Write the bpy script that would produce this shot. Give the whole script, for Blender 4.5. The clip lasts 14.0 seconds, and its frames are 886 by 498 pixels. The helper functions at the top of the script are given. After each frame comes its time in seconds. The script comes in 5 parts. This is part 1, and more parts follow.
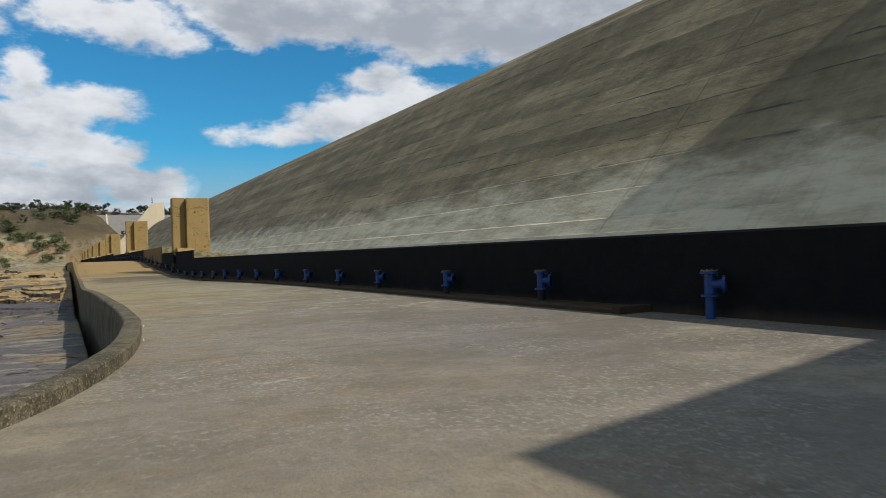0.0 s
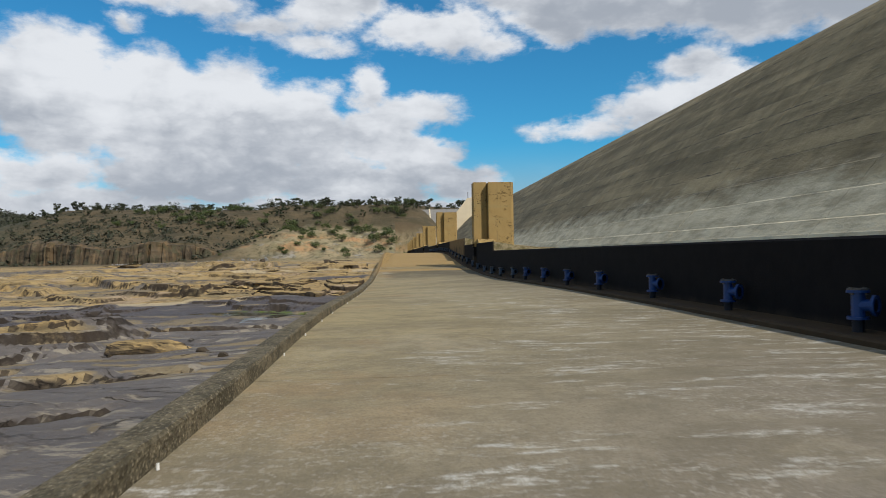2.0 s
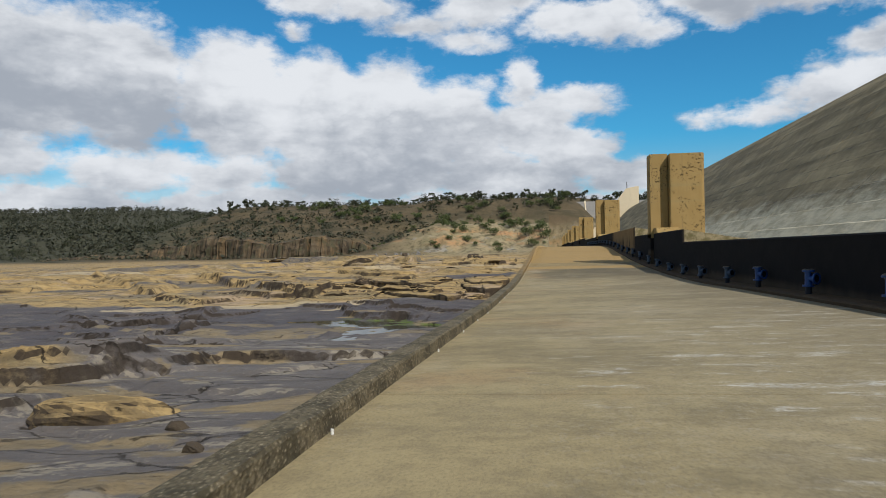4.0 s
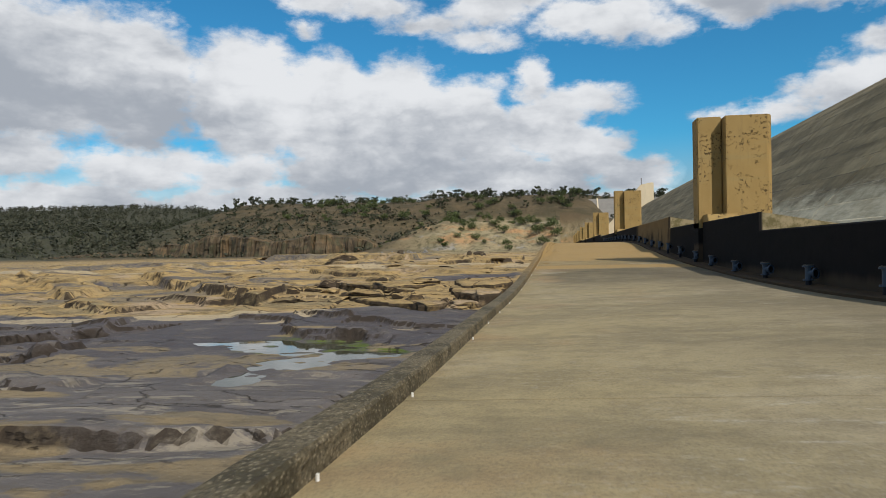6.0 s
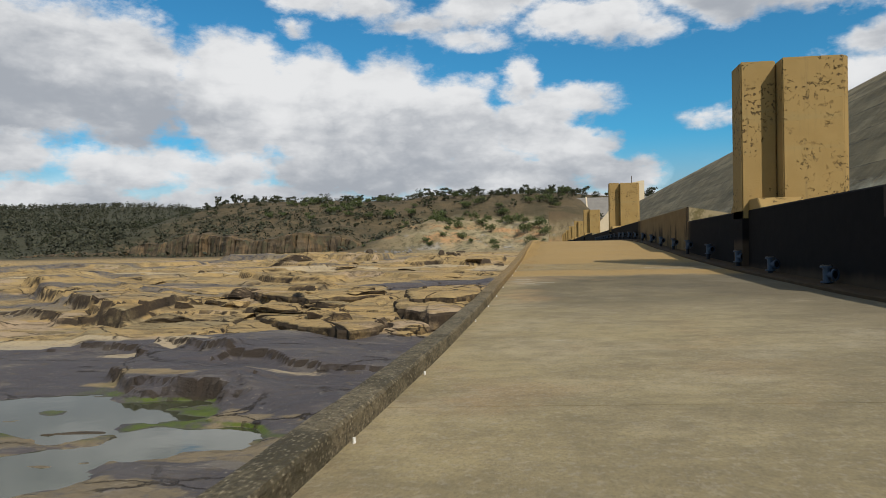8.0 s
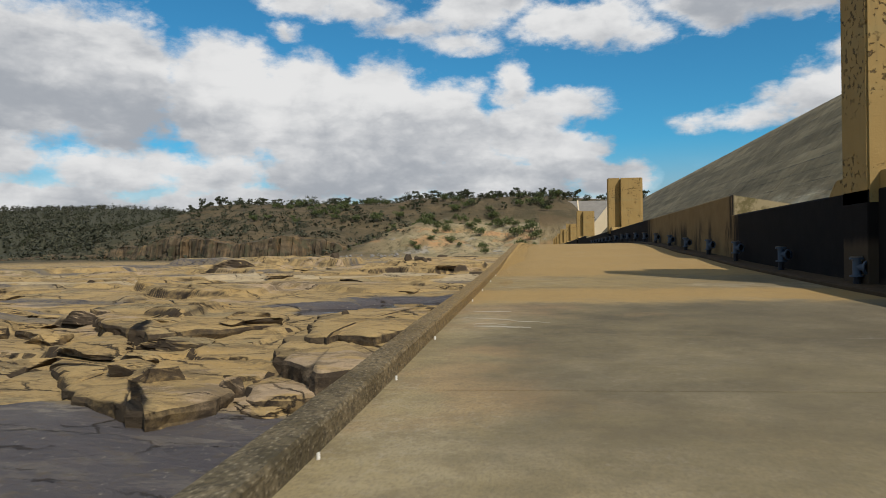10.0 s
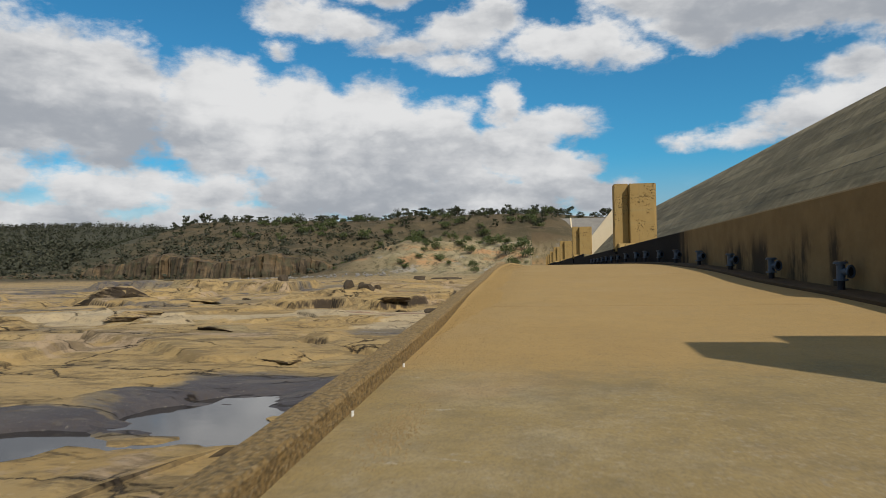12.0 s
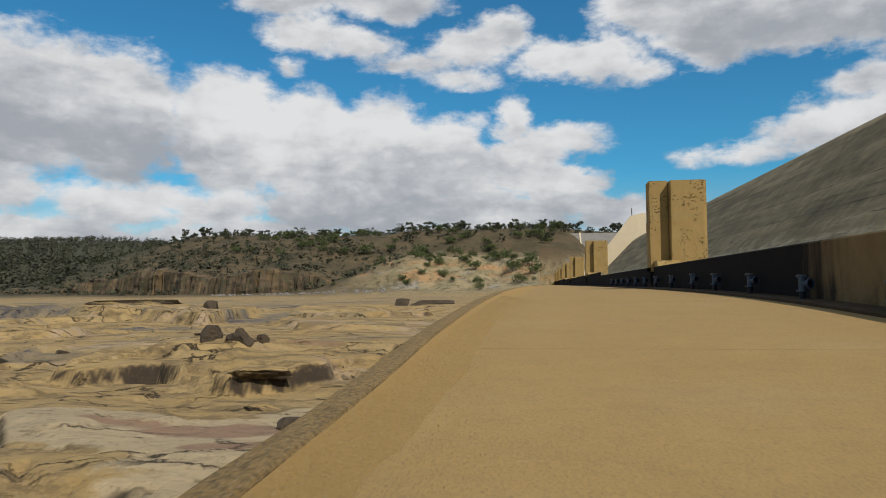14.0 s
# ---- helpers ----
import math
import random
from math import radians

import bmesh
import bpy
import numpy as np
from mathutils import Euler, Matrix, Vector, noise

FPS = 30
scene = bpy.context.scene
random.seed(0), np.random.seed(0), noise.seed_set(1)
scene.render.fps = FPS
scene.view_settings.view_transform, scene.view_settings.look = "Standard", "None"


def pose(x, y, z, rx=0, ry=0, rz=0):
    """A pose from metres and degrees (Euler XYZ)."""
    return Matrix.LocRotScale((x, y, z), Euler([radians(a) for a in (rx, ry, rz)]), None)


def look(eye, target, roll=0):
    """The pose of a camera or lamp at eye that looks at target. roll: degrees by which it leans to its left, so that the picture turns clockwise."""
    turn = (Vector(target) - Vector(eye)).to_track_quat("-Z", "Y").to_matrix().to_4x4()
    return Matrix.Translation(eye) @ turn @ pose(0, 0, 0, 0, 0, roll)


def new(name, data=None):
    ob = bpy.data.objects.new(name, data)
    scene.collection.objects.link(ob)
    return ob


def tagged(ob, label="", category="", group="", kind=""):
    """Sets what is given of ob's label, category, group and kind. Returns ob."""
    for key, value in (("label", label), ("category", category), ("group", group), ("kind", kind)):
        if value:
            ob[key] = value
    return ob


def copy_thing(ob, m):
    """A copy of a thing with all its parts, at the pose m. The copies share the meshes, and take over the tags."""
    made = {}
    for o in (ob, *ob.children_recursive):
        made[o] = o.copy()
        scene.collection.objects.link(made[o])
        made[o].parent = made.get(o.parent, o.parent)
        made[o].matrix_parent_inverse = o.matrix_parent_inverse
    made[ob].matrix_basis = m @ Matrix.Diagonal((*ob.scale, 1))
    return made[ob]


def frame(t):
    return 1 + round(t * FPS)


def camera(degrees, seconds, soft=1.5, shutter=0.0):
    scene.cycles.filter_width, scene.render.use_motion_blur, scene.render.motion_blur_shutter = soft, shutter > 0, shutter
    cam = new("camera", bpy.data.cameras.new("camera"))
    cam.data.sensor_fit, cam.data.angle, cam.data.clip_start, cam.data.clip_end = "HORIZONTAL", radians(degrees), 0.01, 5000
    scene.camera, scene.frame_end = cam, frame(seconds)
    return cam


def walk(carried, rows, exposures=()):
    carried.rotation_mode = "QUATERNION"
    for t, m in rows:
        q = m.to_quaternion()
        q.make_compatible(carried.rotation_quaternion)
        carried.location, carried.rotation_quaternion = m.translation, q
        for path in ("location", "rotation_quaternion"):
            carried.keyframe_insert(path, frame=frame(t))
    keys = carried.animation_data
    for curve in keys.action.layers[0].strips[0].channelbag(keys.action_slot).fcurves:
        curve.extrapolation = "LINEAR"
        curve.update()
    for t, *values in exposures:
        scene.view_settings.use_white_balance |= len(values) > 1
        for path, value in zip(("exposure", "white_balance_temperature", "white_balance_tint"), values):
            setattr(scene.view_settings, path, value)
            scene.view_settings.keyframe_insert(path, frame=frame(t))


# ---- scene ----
# ---------------------------------------------------------------- camera
cam = camera(63.7, 14.0, soft=0.9, shutter=0.14)
ROWS = (
    (0.0, 0.002, 0.000, 0.000, -27.941, 0.324, 1.727),
    (0.5, 0.889, 2.193, 0.028, -21.628, 0.509, 1.641),
    (1.0, 1.519, 4.565, 0.043, -15.407, 0.552, 1.277),
    (1.5, 1.895, 6.936, 0.047, -9.219, 0.509, 0.938),
    (2.0, 2.097, 9.117, 0.052, -3.553, 0.371, 0.941),
    (2.5, 2.187, 11.277, 0.053, 1.388, 0.305, 0.998),
    (3.0, 2.188, 13.472, 0.049, 5.254, 0.225, 1.132),
    (3.5, 2.161, 15.691, 0.041, 7.918, 0.176, 1.074),
    (6.0, 1.909, 26.151, -0.190, 9.599, 0.009, 0.920),
    (6.5, 1.940, 28.230, -0.208, 9.300, -0.007, 0.980),
    (7.0, 1.920, 30.130, -0.220, 8.975, -0.043, 0.970),
    (7.5, 1.897, 32.100, -0.232, 8.818, -0.047, 0.904),
    (10.0, 1.900, 41.912, -0.255, 7.972, 0.257, 0.680),
    (10.5, 1.918, 44.177, -0.214, 7.719, 0.507, 0.730),
    (11.0, 1.940, 46.527, -0.158, 7.514, 0.828, 0.800),
    (11.5, 1.940, 49.086, -0.100, 7.388, 1.224, 0.820),
    (12.0, 1.920, 51.730, -0.029, 7.374, 1.697, 0.720),
    (12.5, 1.918, 54.546, 0.064, 7.484, 2.187, 0.700),
    (13.0, 1.938, 57.510, 0.187, 7.628, 2.589, 0.640),
    (13.5, 1.942, 60.326, 0.311, 7.826, 2.835, 0.500),
    (14.0, 1.940, 62.992, 0.430, 7.997, 2.920, 0.470),
)
walk(cam, [(t, pose(x, y, z, 90 + pitch, roll, yaw)) for t, x, y, z, yaw, pitch, roll in ROWS],
     exposures=((0.0, 0.0, 6250, 10), (3.5, 0.0, 6250, 10), (7.0, 0.0, 6450, 10), (10.5, -0.05, 6600, 10), (14.0, -0.10, 6540, 10)))

# ---------------------------------------------------------------- sky and sun
SUN = Vector((0.68, -0.80, 1.0)).normalized()
world = bpy.data.worlds.new("sky")
world.use_nodes = True
scene.world = world


class Nodes:
    """A short way to write node trees."""

    def __init__(self, tree):
        self.tree = tree
        tree.nodes.clear()

    def fill(self, n, ins):
        for k, val in ins.items():
            key = int(k[1:]) if k[0] == "i" and k[1:].isdigit() else k.replace("_", " ")
            sock = n.inputs[key]
            if isinstance(val, bpy.types.NodeSocket):
                self.tree.links.new(val, sock)
            else:
                sock.default_value = val
        return n

    def add(self, kind, out=0, **ins):
        n = self.fill(self.tree.nodes.new(kind), ins)
        return n.outputs[out] if len(n.outputs) else None

    def math(self, op, a, b=0.0, c=0.0):
        n = self.tree.nodes.new("ShaderNodeMath")
        n.operation = op
        return self.fill(n, {"i0": a, "i1": b, "i2": c}).outputs[0]

    def vmath(self, op, a, b=(0, 0, 0)):
        n = self.tree.nodes.new("ShaderNodeVectorMath")
        n.operation = op
        return self.fill(n, {"i0": a, "i1": b}).outputs[0]

    def noise(self, vec, scale, detail=4.0, rough=0.55, distortion=0.0, out=0):
        return self.add("ShaderNodeTexNoise", out=out, Vector=vec, Scale=scale, Detail=detail, Roughness=rough, Distortion=distortion)

    def voronoi(self, vec, scale, feature="F1", out=0, randomness=1.0):
        n = self.tree.nodes.new("ShaderNodeTexVoronoi")
        n.feature = feature
        return self.fill(n, {"Vector": vec, "Scale": scale, "Randomness": randomness}).outputs[out]

    def step(self, v, lo, hi, to0=0.0, to1=1.0):
        n = self.tree.nodes.new("ShaderNodeMapRange")
        n.interpolation_type = "SMOOTHSTEP"
        if isinstance(lo, float) and lo > hi:
            lo, hi, to0, to1 = hi, lo, to1, to0
        return self.fill(n, {"i0": v, "i1": lo, "i2": hi, "i3": to0, "i4": to1}).outputs[0]

    def mix(self, f, a, b, mode="MIX"):
        n = self.tree.nodes.new("ShaderNodeMix")
        n.data_type, n.blend_type = "RGBA", mode
        for key, val in ((0, f), (6, a), (7, b)):
            if isinstance(val, bpy.types.NodeSocket):
                self.tree.links.new(val, n.inputs[key])
            else:
                n.inputs[key].default_value = val if key == 0 else (*val[:3], 1.0)
        return n.outputs[2]

    def scaled(self, vec, s):
        return self.vmath("MULTIPLY", vec, s)


# cloud masses: azimuth from the dam's axis, elevation, half width, half height, in degrees, and how grey they are
CLOUDS = (
    (-39.5, 12.6, 8.0, 6.0, 0.60), (-32.5, 12.4, 5.0, 5.6, 0.30), (-25.0, 11.6, 5.0, 5.2, 0.0), (-19.0, 10.8, 5.0, 5.0, 0.0), (-12.8, 10.2, 5.2, 5.1, 0.0), (-7.0, 9.6, 4.2, 4.2, 0.0),
    (-2.2, 13.0, 1.8, 2.2, 0.0), (1.4, 11.5, 4.6, 1.4, 0.1), (-1.2, 9.7, 4.0, 2.8, 0.0), (1.8, 7.4, 4.2, 2.4, 0.0), (5.2, 5.6, 4.0, 1.9, 0.1), (-15.0, 6.4, 9.0, 2.6, 0.3), (-4.0, 5.6, 8.0, 2.4, 0.3),
    (-33.0, 6.2, 5.6, 2.0, 0.0), (-26.0, 5.8, 5.0, 1.8, 0.0), (-41.0, 6.7, 5.0, 2.0, 0.1), (-38.0, 3.2, 12.0, 2.4, 0.1), (-24.0, 3.2, 12.0, 2.4, 0.1), (-9.0, 3.2, 12.0, 1.8, 0.2), (4.0, 3.4, 8.0, 1.6, 0.2),
    (-18.8, 19.7, 3.6, 1.4, 0.35), (-15.0, 18.8, 4.2, 1.4, 0.35), (-10.6, 17.5, 4.6, 1.2, 0.35), (-6.0, 16.3, 3.6, 1.0, 0.35), (-19.5, 21.8, 5.5, 1.4, 0.35), (-12.0, 22.0, 5.5, 1.6, 0.35), (-20.5, 17.3, 1.4, 0.9, 0.3),
    (-5.8, 18.5, 3.6, 1.7, 0.25), (-3.0, 19.6, 2.8, 1.7, 0.25), (0.8, 17.7, 3.4, 1.7, 0.2), (4.3, 17.1, 3.8, 2.0, 0.2), (7.5, 15.9, 2.6, 1.2, 0.25),
    (8.4, 20.6, 4.8, 2.4, 0.55), (13.4, 18.9, 5.6, 3.0, 0.6), (20.0, 18.6, 6.6, 2.8, 0.65), (28.0, 18.8, 8.0, 4.2, 0.6), (37.0, 19.0, 9.0, 5.5, 0.55), (20.0, 23.5, 14.0, 3.5, 0.6),
    (19.0, 12.8, 1.0, 0.5, 0.2), (20.6, 10.8, 4.6, 2.0, 0.05), (25.5, 10.8, 5.0, 3.0, 0.05), (23.5, 13.7, 3.0, 1.5, 0.3), (15.6, 9.7, 4.0, 1.1, 0.1), (11.4, 9.3, 1.6, 0.7, 0.2), (32.0, 9.5, 6.0, 4.0, 0.1),
    (48.0, 9.0, 12.0, 7.0, 0.3), (-56.0, 11.0, 10.0, 7.0, 0.3), (-68.0, 10.0, 12.0, 8.0, 0.3), (-14.0, 29.0, 16.0, 3.0, 0.4),
)


def build_sky():
    n = Nodes(world.node_tree)
    d = n.add("ShaderNodeTexCoord", out=0)
    sep = n.tree.nodes.new("ShaderNodeSeparateXYZ")
    n.tree.links.new(d, sep.inputs[0])
    x, y, z = sep.outputs
    az = n.math("MULTIPLY", n.math("ARCTAN2", x, y), 57.2958)
    el = n.math("MULTIPLY", n.math("ARCSINE", z), 57.2958)
    stretched = n.scaled(d, (1.0, 1.0, 1.5))
    u = n.math("ADD", az, n.math("MULTIPLY_ADD", n.noise(stretched, 10.0, 6.0, 0.60), 4.4, -2.2))
    w = n.math("ADD", el, n.math("MULTIPLY_ADD", n.noise(n.vmath("ADD", stretched, (7.3, 2.1, 4.4)), 12.0, 6.0, 0.60), 3.0, -1.5))
    body, weight, height, grey = None, None, None, None
    for a, e, ra, re, dull in CLOUDS:
        p = n.math("MULTIPLY", n.math("SUBTRACT", u, a), 1.0 / ra)
        q = n.math("MULTIPLY", n.math("SUBTRACT", w, e), 1.0 / re)
        r = n.math("SUBTRACT", 1.0, n.math("SQRT", n.math("ADD", n.math("MULTIPLY", p, p), n.math("MULTIPLY", q, q))))
        much = n.math("ADD", n.math("MAXIMUM", r, 0.0), 0.002)
        r = n.math("MULTIPLY", r, min(1.0, min(ra, re) / 3.0))
        body = r if body is None else n.math("SMOOTH_MAX", body, r, 0.20)
        weight = much if weight is None else n.math("ADD", weight, much)
        height = n.math("MULTIPLY", much, q) if height is None else n.math("MULTIPLY_ADD", much, q, height)
        grey = n.math("MULTIPLY", much, dull) if grey is None else n.math("MULTIPLY_ADD", much, dull, grey)
    height, grey = n.math("DIVIDE", height, weight), n.math("DIVIDE", grey, weight)
    # heaped lobes at three sizes round off the edges and shade the masses
    puffs = n.vmath("ADD", stretched, n.scaled(n.noise(stretched, 22.0, 4.0, 0.6, out=1), (0.05, 0.05, 0.05)))
    heap = n.math("ADD", n.math("MULTIPLY", n.voronoi(puffs, 17.0), 0.55), n.math("ADD", n.math("MULTIPLY", n.voronoi(puffs, 38.0), 0.30), n.math("MULTIPLY", n.voronoi(puffs, 85.0), 0.15)))
    heap = n.math("SUBTRACT", 0.45, heap)
    wisp = n.noise(n.scaled(d, (1.0, 1.0, 2.2)), 26.0, 8.0, 0.66)
    puff = n.math("ADD", body, n.math("ADD", n.math("MULTIPLY", heap, 0.30), n.math("MULTIPLY_ADD", wisp, 0.50, -0.25)))
    mask = n.step(puff, -0.08, 0.26)
    far = n.step(n.noise(n.scaled(d, (1, 1, 2.6)), 3.0, 8.0, 0.6), 0.42, 0.58)
    outside = n.math("MAXIMUM", n.step(n.math("ABSOLUTE", az), 62.0, 85.0), n.step(el, 27.0, 36.0))
    mask = n.math("MAXIMUM", n.math("MULTIPLY", mask, n.math("SUBTRACT", 1.0, outside)), n.math("MULTIPLY", far, outside))
    mask = n.math("MAXIMUM", mask, n.math("MULTIPLY", n.step(el, 2.0, 9.0, 1.0, 0.0), 0.80))
    # lit tops and lobes, grey undersides
    broad = n.noise(n.scaled(d, (1.0, 1.0, 2.8)), 7.0, 5.0, 0.52, 0.2)
    lit = n.math("ADD", n.math("MULTIPLY", height, 0.30), n.math("ADD", n.math("MULTIPLY", heap, 0.80), n.math("MULTIPLY_ADD", broad, 2.4, -1.2)))
    lit = n.math("SUBTRACT", lit, n.math("MULTIPLY", grey, 1.25))
    lit = n.math("ADD", lit, n.step(puff, 0.0, 0.45, 0.30, 0.0))
    lit = n.step(lit, -0.95, 0.36)
    cloud = n.mix(lit, (0.375, 0.405, 0.450), (0.790, 0.800, 0.810))
    air = n.tree.nodes.new("ShaderNodeTexSky")
    air.sky_type, air.sun_disc = "NISHITA", False
    air.sun_elevation, air.sun_rotation = math.asin(SUN.z), math.atan2(SUN.x, SUN.y)
    air.altitude, air.air_density, air.dust_density, air.ozone_density = 150.0, 1.0, 0.4, 2.0
    sky = n.scaled(air.outputs[0], (0.025, 0.083, 0.104))
    # cloud overhead and behind, out of view, is dimmed to lower the fill
    cloud = n.mix(outside, cloud, n.scaled(cloud, (0.68, 0.68, 0.66)))
    both = n.mix(mask, sky, cloud)
    bg = n.add("ShaderNodeBackground", Color=both, Strength=1.0)
    n.add("ShaderNodeOutputWorld", Surface=bg)


build_sky()
sun_data = bpy.data.lights.new("sun", "SUN")
sun_data.energy, sun_data.angle, sun_data.color = 3.6, radians(0.5), (1.0, 0.945, 0.865)
sun = new("sun", sun_data)
sun.matrix_world = look((60, -70, 90), Vector((60, -70, 90)) - SUN)

# ---------------------------------------------------------------- plan
WALL_X = 6.95            # river face of the sill wall
PIERS = (54.0, 97.1, 147.0, 195.0, 243.0, 291.0, 339.0, 387.0, 435.0)
STEPS = ((-40.0, 45.9, 0.17), (45.9, 62.1, 0.65), (62.1, 127.8, 1.20), (127.8, 232.0, 1.50), (232.0, 460.0, 1.75))


def curve(points):
    """A smooth monotone curve through (position, value) pairs."""
    px, pv = np.array(points, float).T
    s = np.diff(pv) / np.diff(px)
    m = np.concatenate([[s[0]], np.where(s[1:] * s[:-1] > 0, 2 * s[1:] * s[:-1] / (s[1:] + s[:-1] + 1e-12), 0), [s[-1]]])

    def at(v):
        v = np.clip(np.asarray(v, float), px[0], px[-1])
        i = np.clip(np.searchsorted(px, v) - 1, 0, len(px) - 2)
        h = px[i + 1] - px[i]
        t = (v - px[i]) / h
        return ((2 * t**3 - 3 * t**2 + 1) * pv[i] + (t**3 - 2 * t**2 + t) * h * m[i]
                + (-2 * t**3 + 3 * t**2) * pv[i + 1] + (t**3 - t**2) * h * m[i + 1])
    return at


# apron level along the wall, its fall to the river, and the line of the kerb
wall_level = curve(((-60, -0.87), (0, -0.87), (20, -0.88), (28, -0.92), (35, -1.0), (41, -1.08), (45, -1.07), (49, -1.0), (53, -0.91),
                    (57, -0.78), (60, -0.67), (63, -0.52), (67, -0.36), (70.5, -0.16), (74.5, -0.01), (77, 0.055), (81, 0.12), (86, 0.165), (95, 0.20),
                    (140, 0.23), (600, 0.26)))
cross_fall = curve(((-60, 0.006), (18, 0.006), (27, 0.024), (34, 0.036), (40, 0.026), (50, 0.004), (64, 0.0), (80, 0.004), (600, 0.005)))
kerb_x = curve(((-60, -16), (-2, -12), (-1, -9), (0, -5.6), (1, -3.7), (2, -2.35), (3, -1.45), (4, -0.78), (4.9, -0.24), (5.84, 0.13),
                (7, 0.45), (8.3, 0.68), (9.4, 0.80), (11, 0.93), (14, 0.97), (18.5, 0.92), (30, 0.91), (36, 0.85), (45, 0.89), (60, 0.86), (600, 0.84)))


def apron_z(x, y):
    return wall_level(y) - cross_fall(y) * (WALL_X - np.asarray(x, float))


def smooth(v, a, b):
    t = np.clip((np.asarray(v, float) - a) / (b - a), 0, 1)
    return t * t * (3 - 2 * t)


def hash2(ix, iy, seed):
    h = np.sin(ix * 127.1 + iy * 311.7 + seed * 74.7) * 43758.5453
    return h - np.floor(h)


def value_noise(x, y, seed=0):
    ix, iy = np.floor(x), np.floor(y)
    fx, fy = x - ix, y - iy
    fx, fy = fx * fx * (3 - 2 * fx), fy * fy * (3 - 2 * fy)
    a, b = hash2(ix, iy, seed), hash2(ix + 1, iy, seed)
    c, d = hash2(ix, iy + 1, seed), hash2(ix + 1, iy + 1, seed)
    return (a * (1 - fx) + b * fx) * (1 - fy) + (c * (1 - fx) + d * fx) * fy


def fbm(x, y, octaves=4, seed=0):
    total, amp = 0.0, 0.5
    for k in range(octaves):
        total = total + amp * (value_noise(x, y, seed + k) * 2 - 1)
        x, y, amp = x * 2.03 + 5.1, y * 2.03 + 1.7, amp * 0.5
    return total


def cells(x, y, seed=0):
    """Cellular blocks: a random number and slopes of the block, and the distance to its border."""
    ix, iy = np.floor(x), np.floor(y)
    best = np.full(x.shape, 9.0)
    second = np.full(x.shape, 9.0)
    rid = np.zeros(x.shape)
    cx, cy = np.zeros(x.shape), np.zeros(x.shape)
    for dx in (-1, 0, 1):
        for dy in (-1, 0, 1):
            gx, gy = ix + dx, iy + dy
            qx, qy = gx + hash2(gx, gy, seed), gy + hash2(gx, gy, seed + 9)
            d = np.hypot(qx - x, qy - y)
            near = d < best
            second = np.where(near, best, np.minimum(second, d))
            rid = np.where(near, hash2(gx, gy, seed + 17), rid)
            cx, cy = np.where(near, qx, cx), np.where(near, qy, cy)
            best = np.minimum(best, d)
    return rid, x - cx, y - cy, second - best


def plates(x, y, sx, sy, seed, level, edge):
    """Polygonal plates of rock: each takes the level of its middle; returns height, a number of the plate and the distance to its border."""
    u, v = x / sx, y / sy
    ix, iy = np.floor(u), np.floor(v)
    best, second = np.full(u.shape, 9.0), np.full(u.shape, 9.0)
    ax, ay, bx, by, rid, rid2 = (np.zeros(u.shape) for _ in range(6))
    for dx in (-1, 0, 1):
        for dy in (-1, 0, 1):
            qx, qy = ix + dx + hash2(ix + dx, iy + dy, seed), iy + dy + hash2(ix + dx, iy + dy, seed + 9)
            d = np.hypot(qx - u, qy - v)
            r = hash2(ix + dx, iy + dy, seed + 17)
            near, mid = d < best, (d >= best) & (d < second)
            bx, by, rid2 = (np.where(near, p, np.where(mid, q, o)) for p, q, o in ((ax, qx, bx), (ay, qy, by), (rid, r, rid2)))
            second = np.where(near, best, np.where(mid, d, second))
            ax, ay, rid = (np.where(near, q, o) for q, o in ((qx, ax), (qy, ay), (r, rid)))
            best = np.where(near, d, best)
    border = (second - best) * min(sx, sy)
    own = level(ax * sx, ay * sy, rid) + (rid - 0.5) * 0.10 * (u - ax)
    other = level(bx * sx, by * sy, rid2) + (rid2 - 0.5) * 0.10 * (u - bx)
    w = 0.5 + 0.5 * smooth(border, 0.0, edge)
    return own * w + other * (1 - w), rid, border


rock_level = curve(((-80, -2.0), (10, -1.95), (20, -1.92), (26, -1.97), (31, -2.12), (36, -2.50), (40, -2.66), (46, -2.60), (49, -2.38), (52, -2.02),
                    (58, -1.62), (64.5, -1.29), (74, -1.10), (80, -0.92), (100, -0.85), (140, -1.4), (200, -2.0), (300, -2.4), (2000, -2.4)))
# hollows that hold water: level, and the lobes of each as middle and half widths
POOLS = (
    (-2.70, ((-6.4, 44.6, 1.7, 0.9), (-4.6, 43.6, 1.9, 1.5), (-3.1, 42.6, 1.3, 1.0), (-4.1, 41.2, 1.1, 1.1), (-4.4, 39.3, 0.7, 1.0))),
    (-1.56, ((-1.5, 58.9, 1.0, 1.8), (-1.0, 58.2, 1.0, 1.4), (-2.7, 57.6, 1.3, 0.7))),
)


def pool_reach(x, y, lobes):
    d = np.full(np.broadcast(x, y).shape, 9.0)
    for px, py, ra, rb in lobes:
        d = np.minimum(d, np.hypot((x - px) / ra, (y - py) / rb))
    return d


def patches(x, y, rows, soft=0.35):
    """How far a place lies inside any of the ellipses (middle, half widths, strength), with ragged edges."""
    rag = 0.35 * fbm(x / 1.1, y / 0.7, 5, 171)
    total = np.zeros(np.broadcast(x, y).shape)
    for px, py, ra, rb, much in rows:
        d = np.hypot((x - px) / ra, (y - py) / rb) + rag
        total = np.maximum(total, much * (1 - smooth(d, 1 - soft, 1 + soft * 0.4)))
    return total


def cliff_span(x):
    return smooth(-x, 58, 92) * (1 - smooth(-x, 205, 240))


def cliff_line(x):
    return 316 + fbm(x / 40, x * 0 + 0.3, 4, 91) * 22 + 0.10 * np.abs(x + 130)


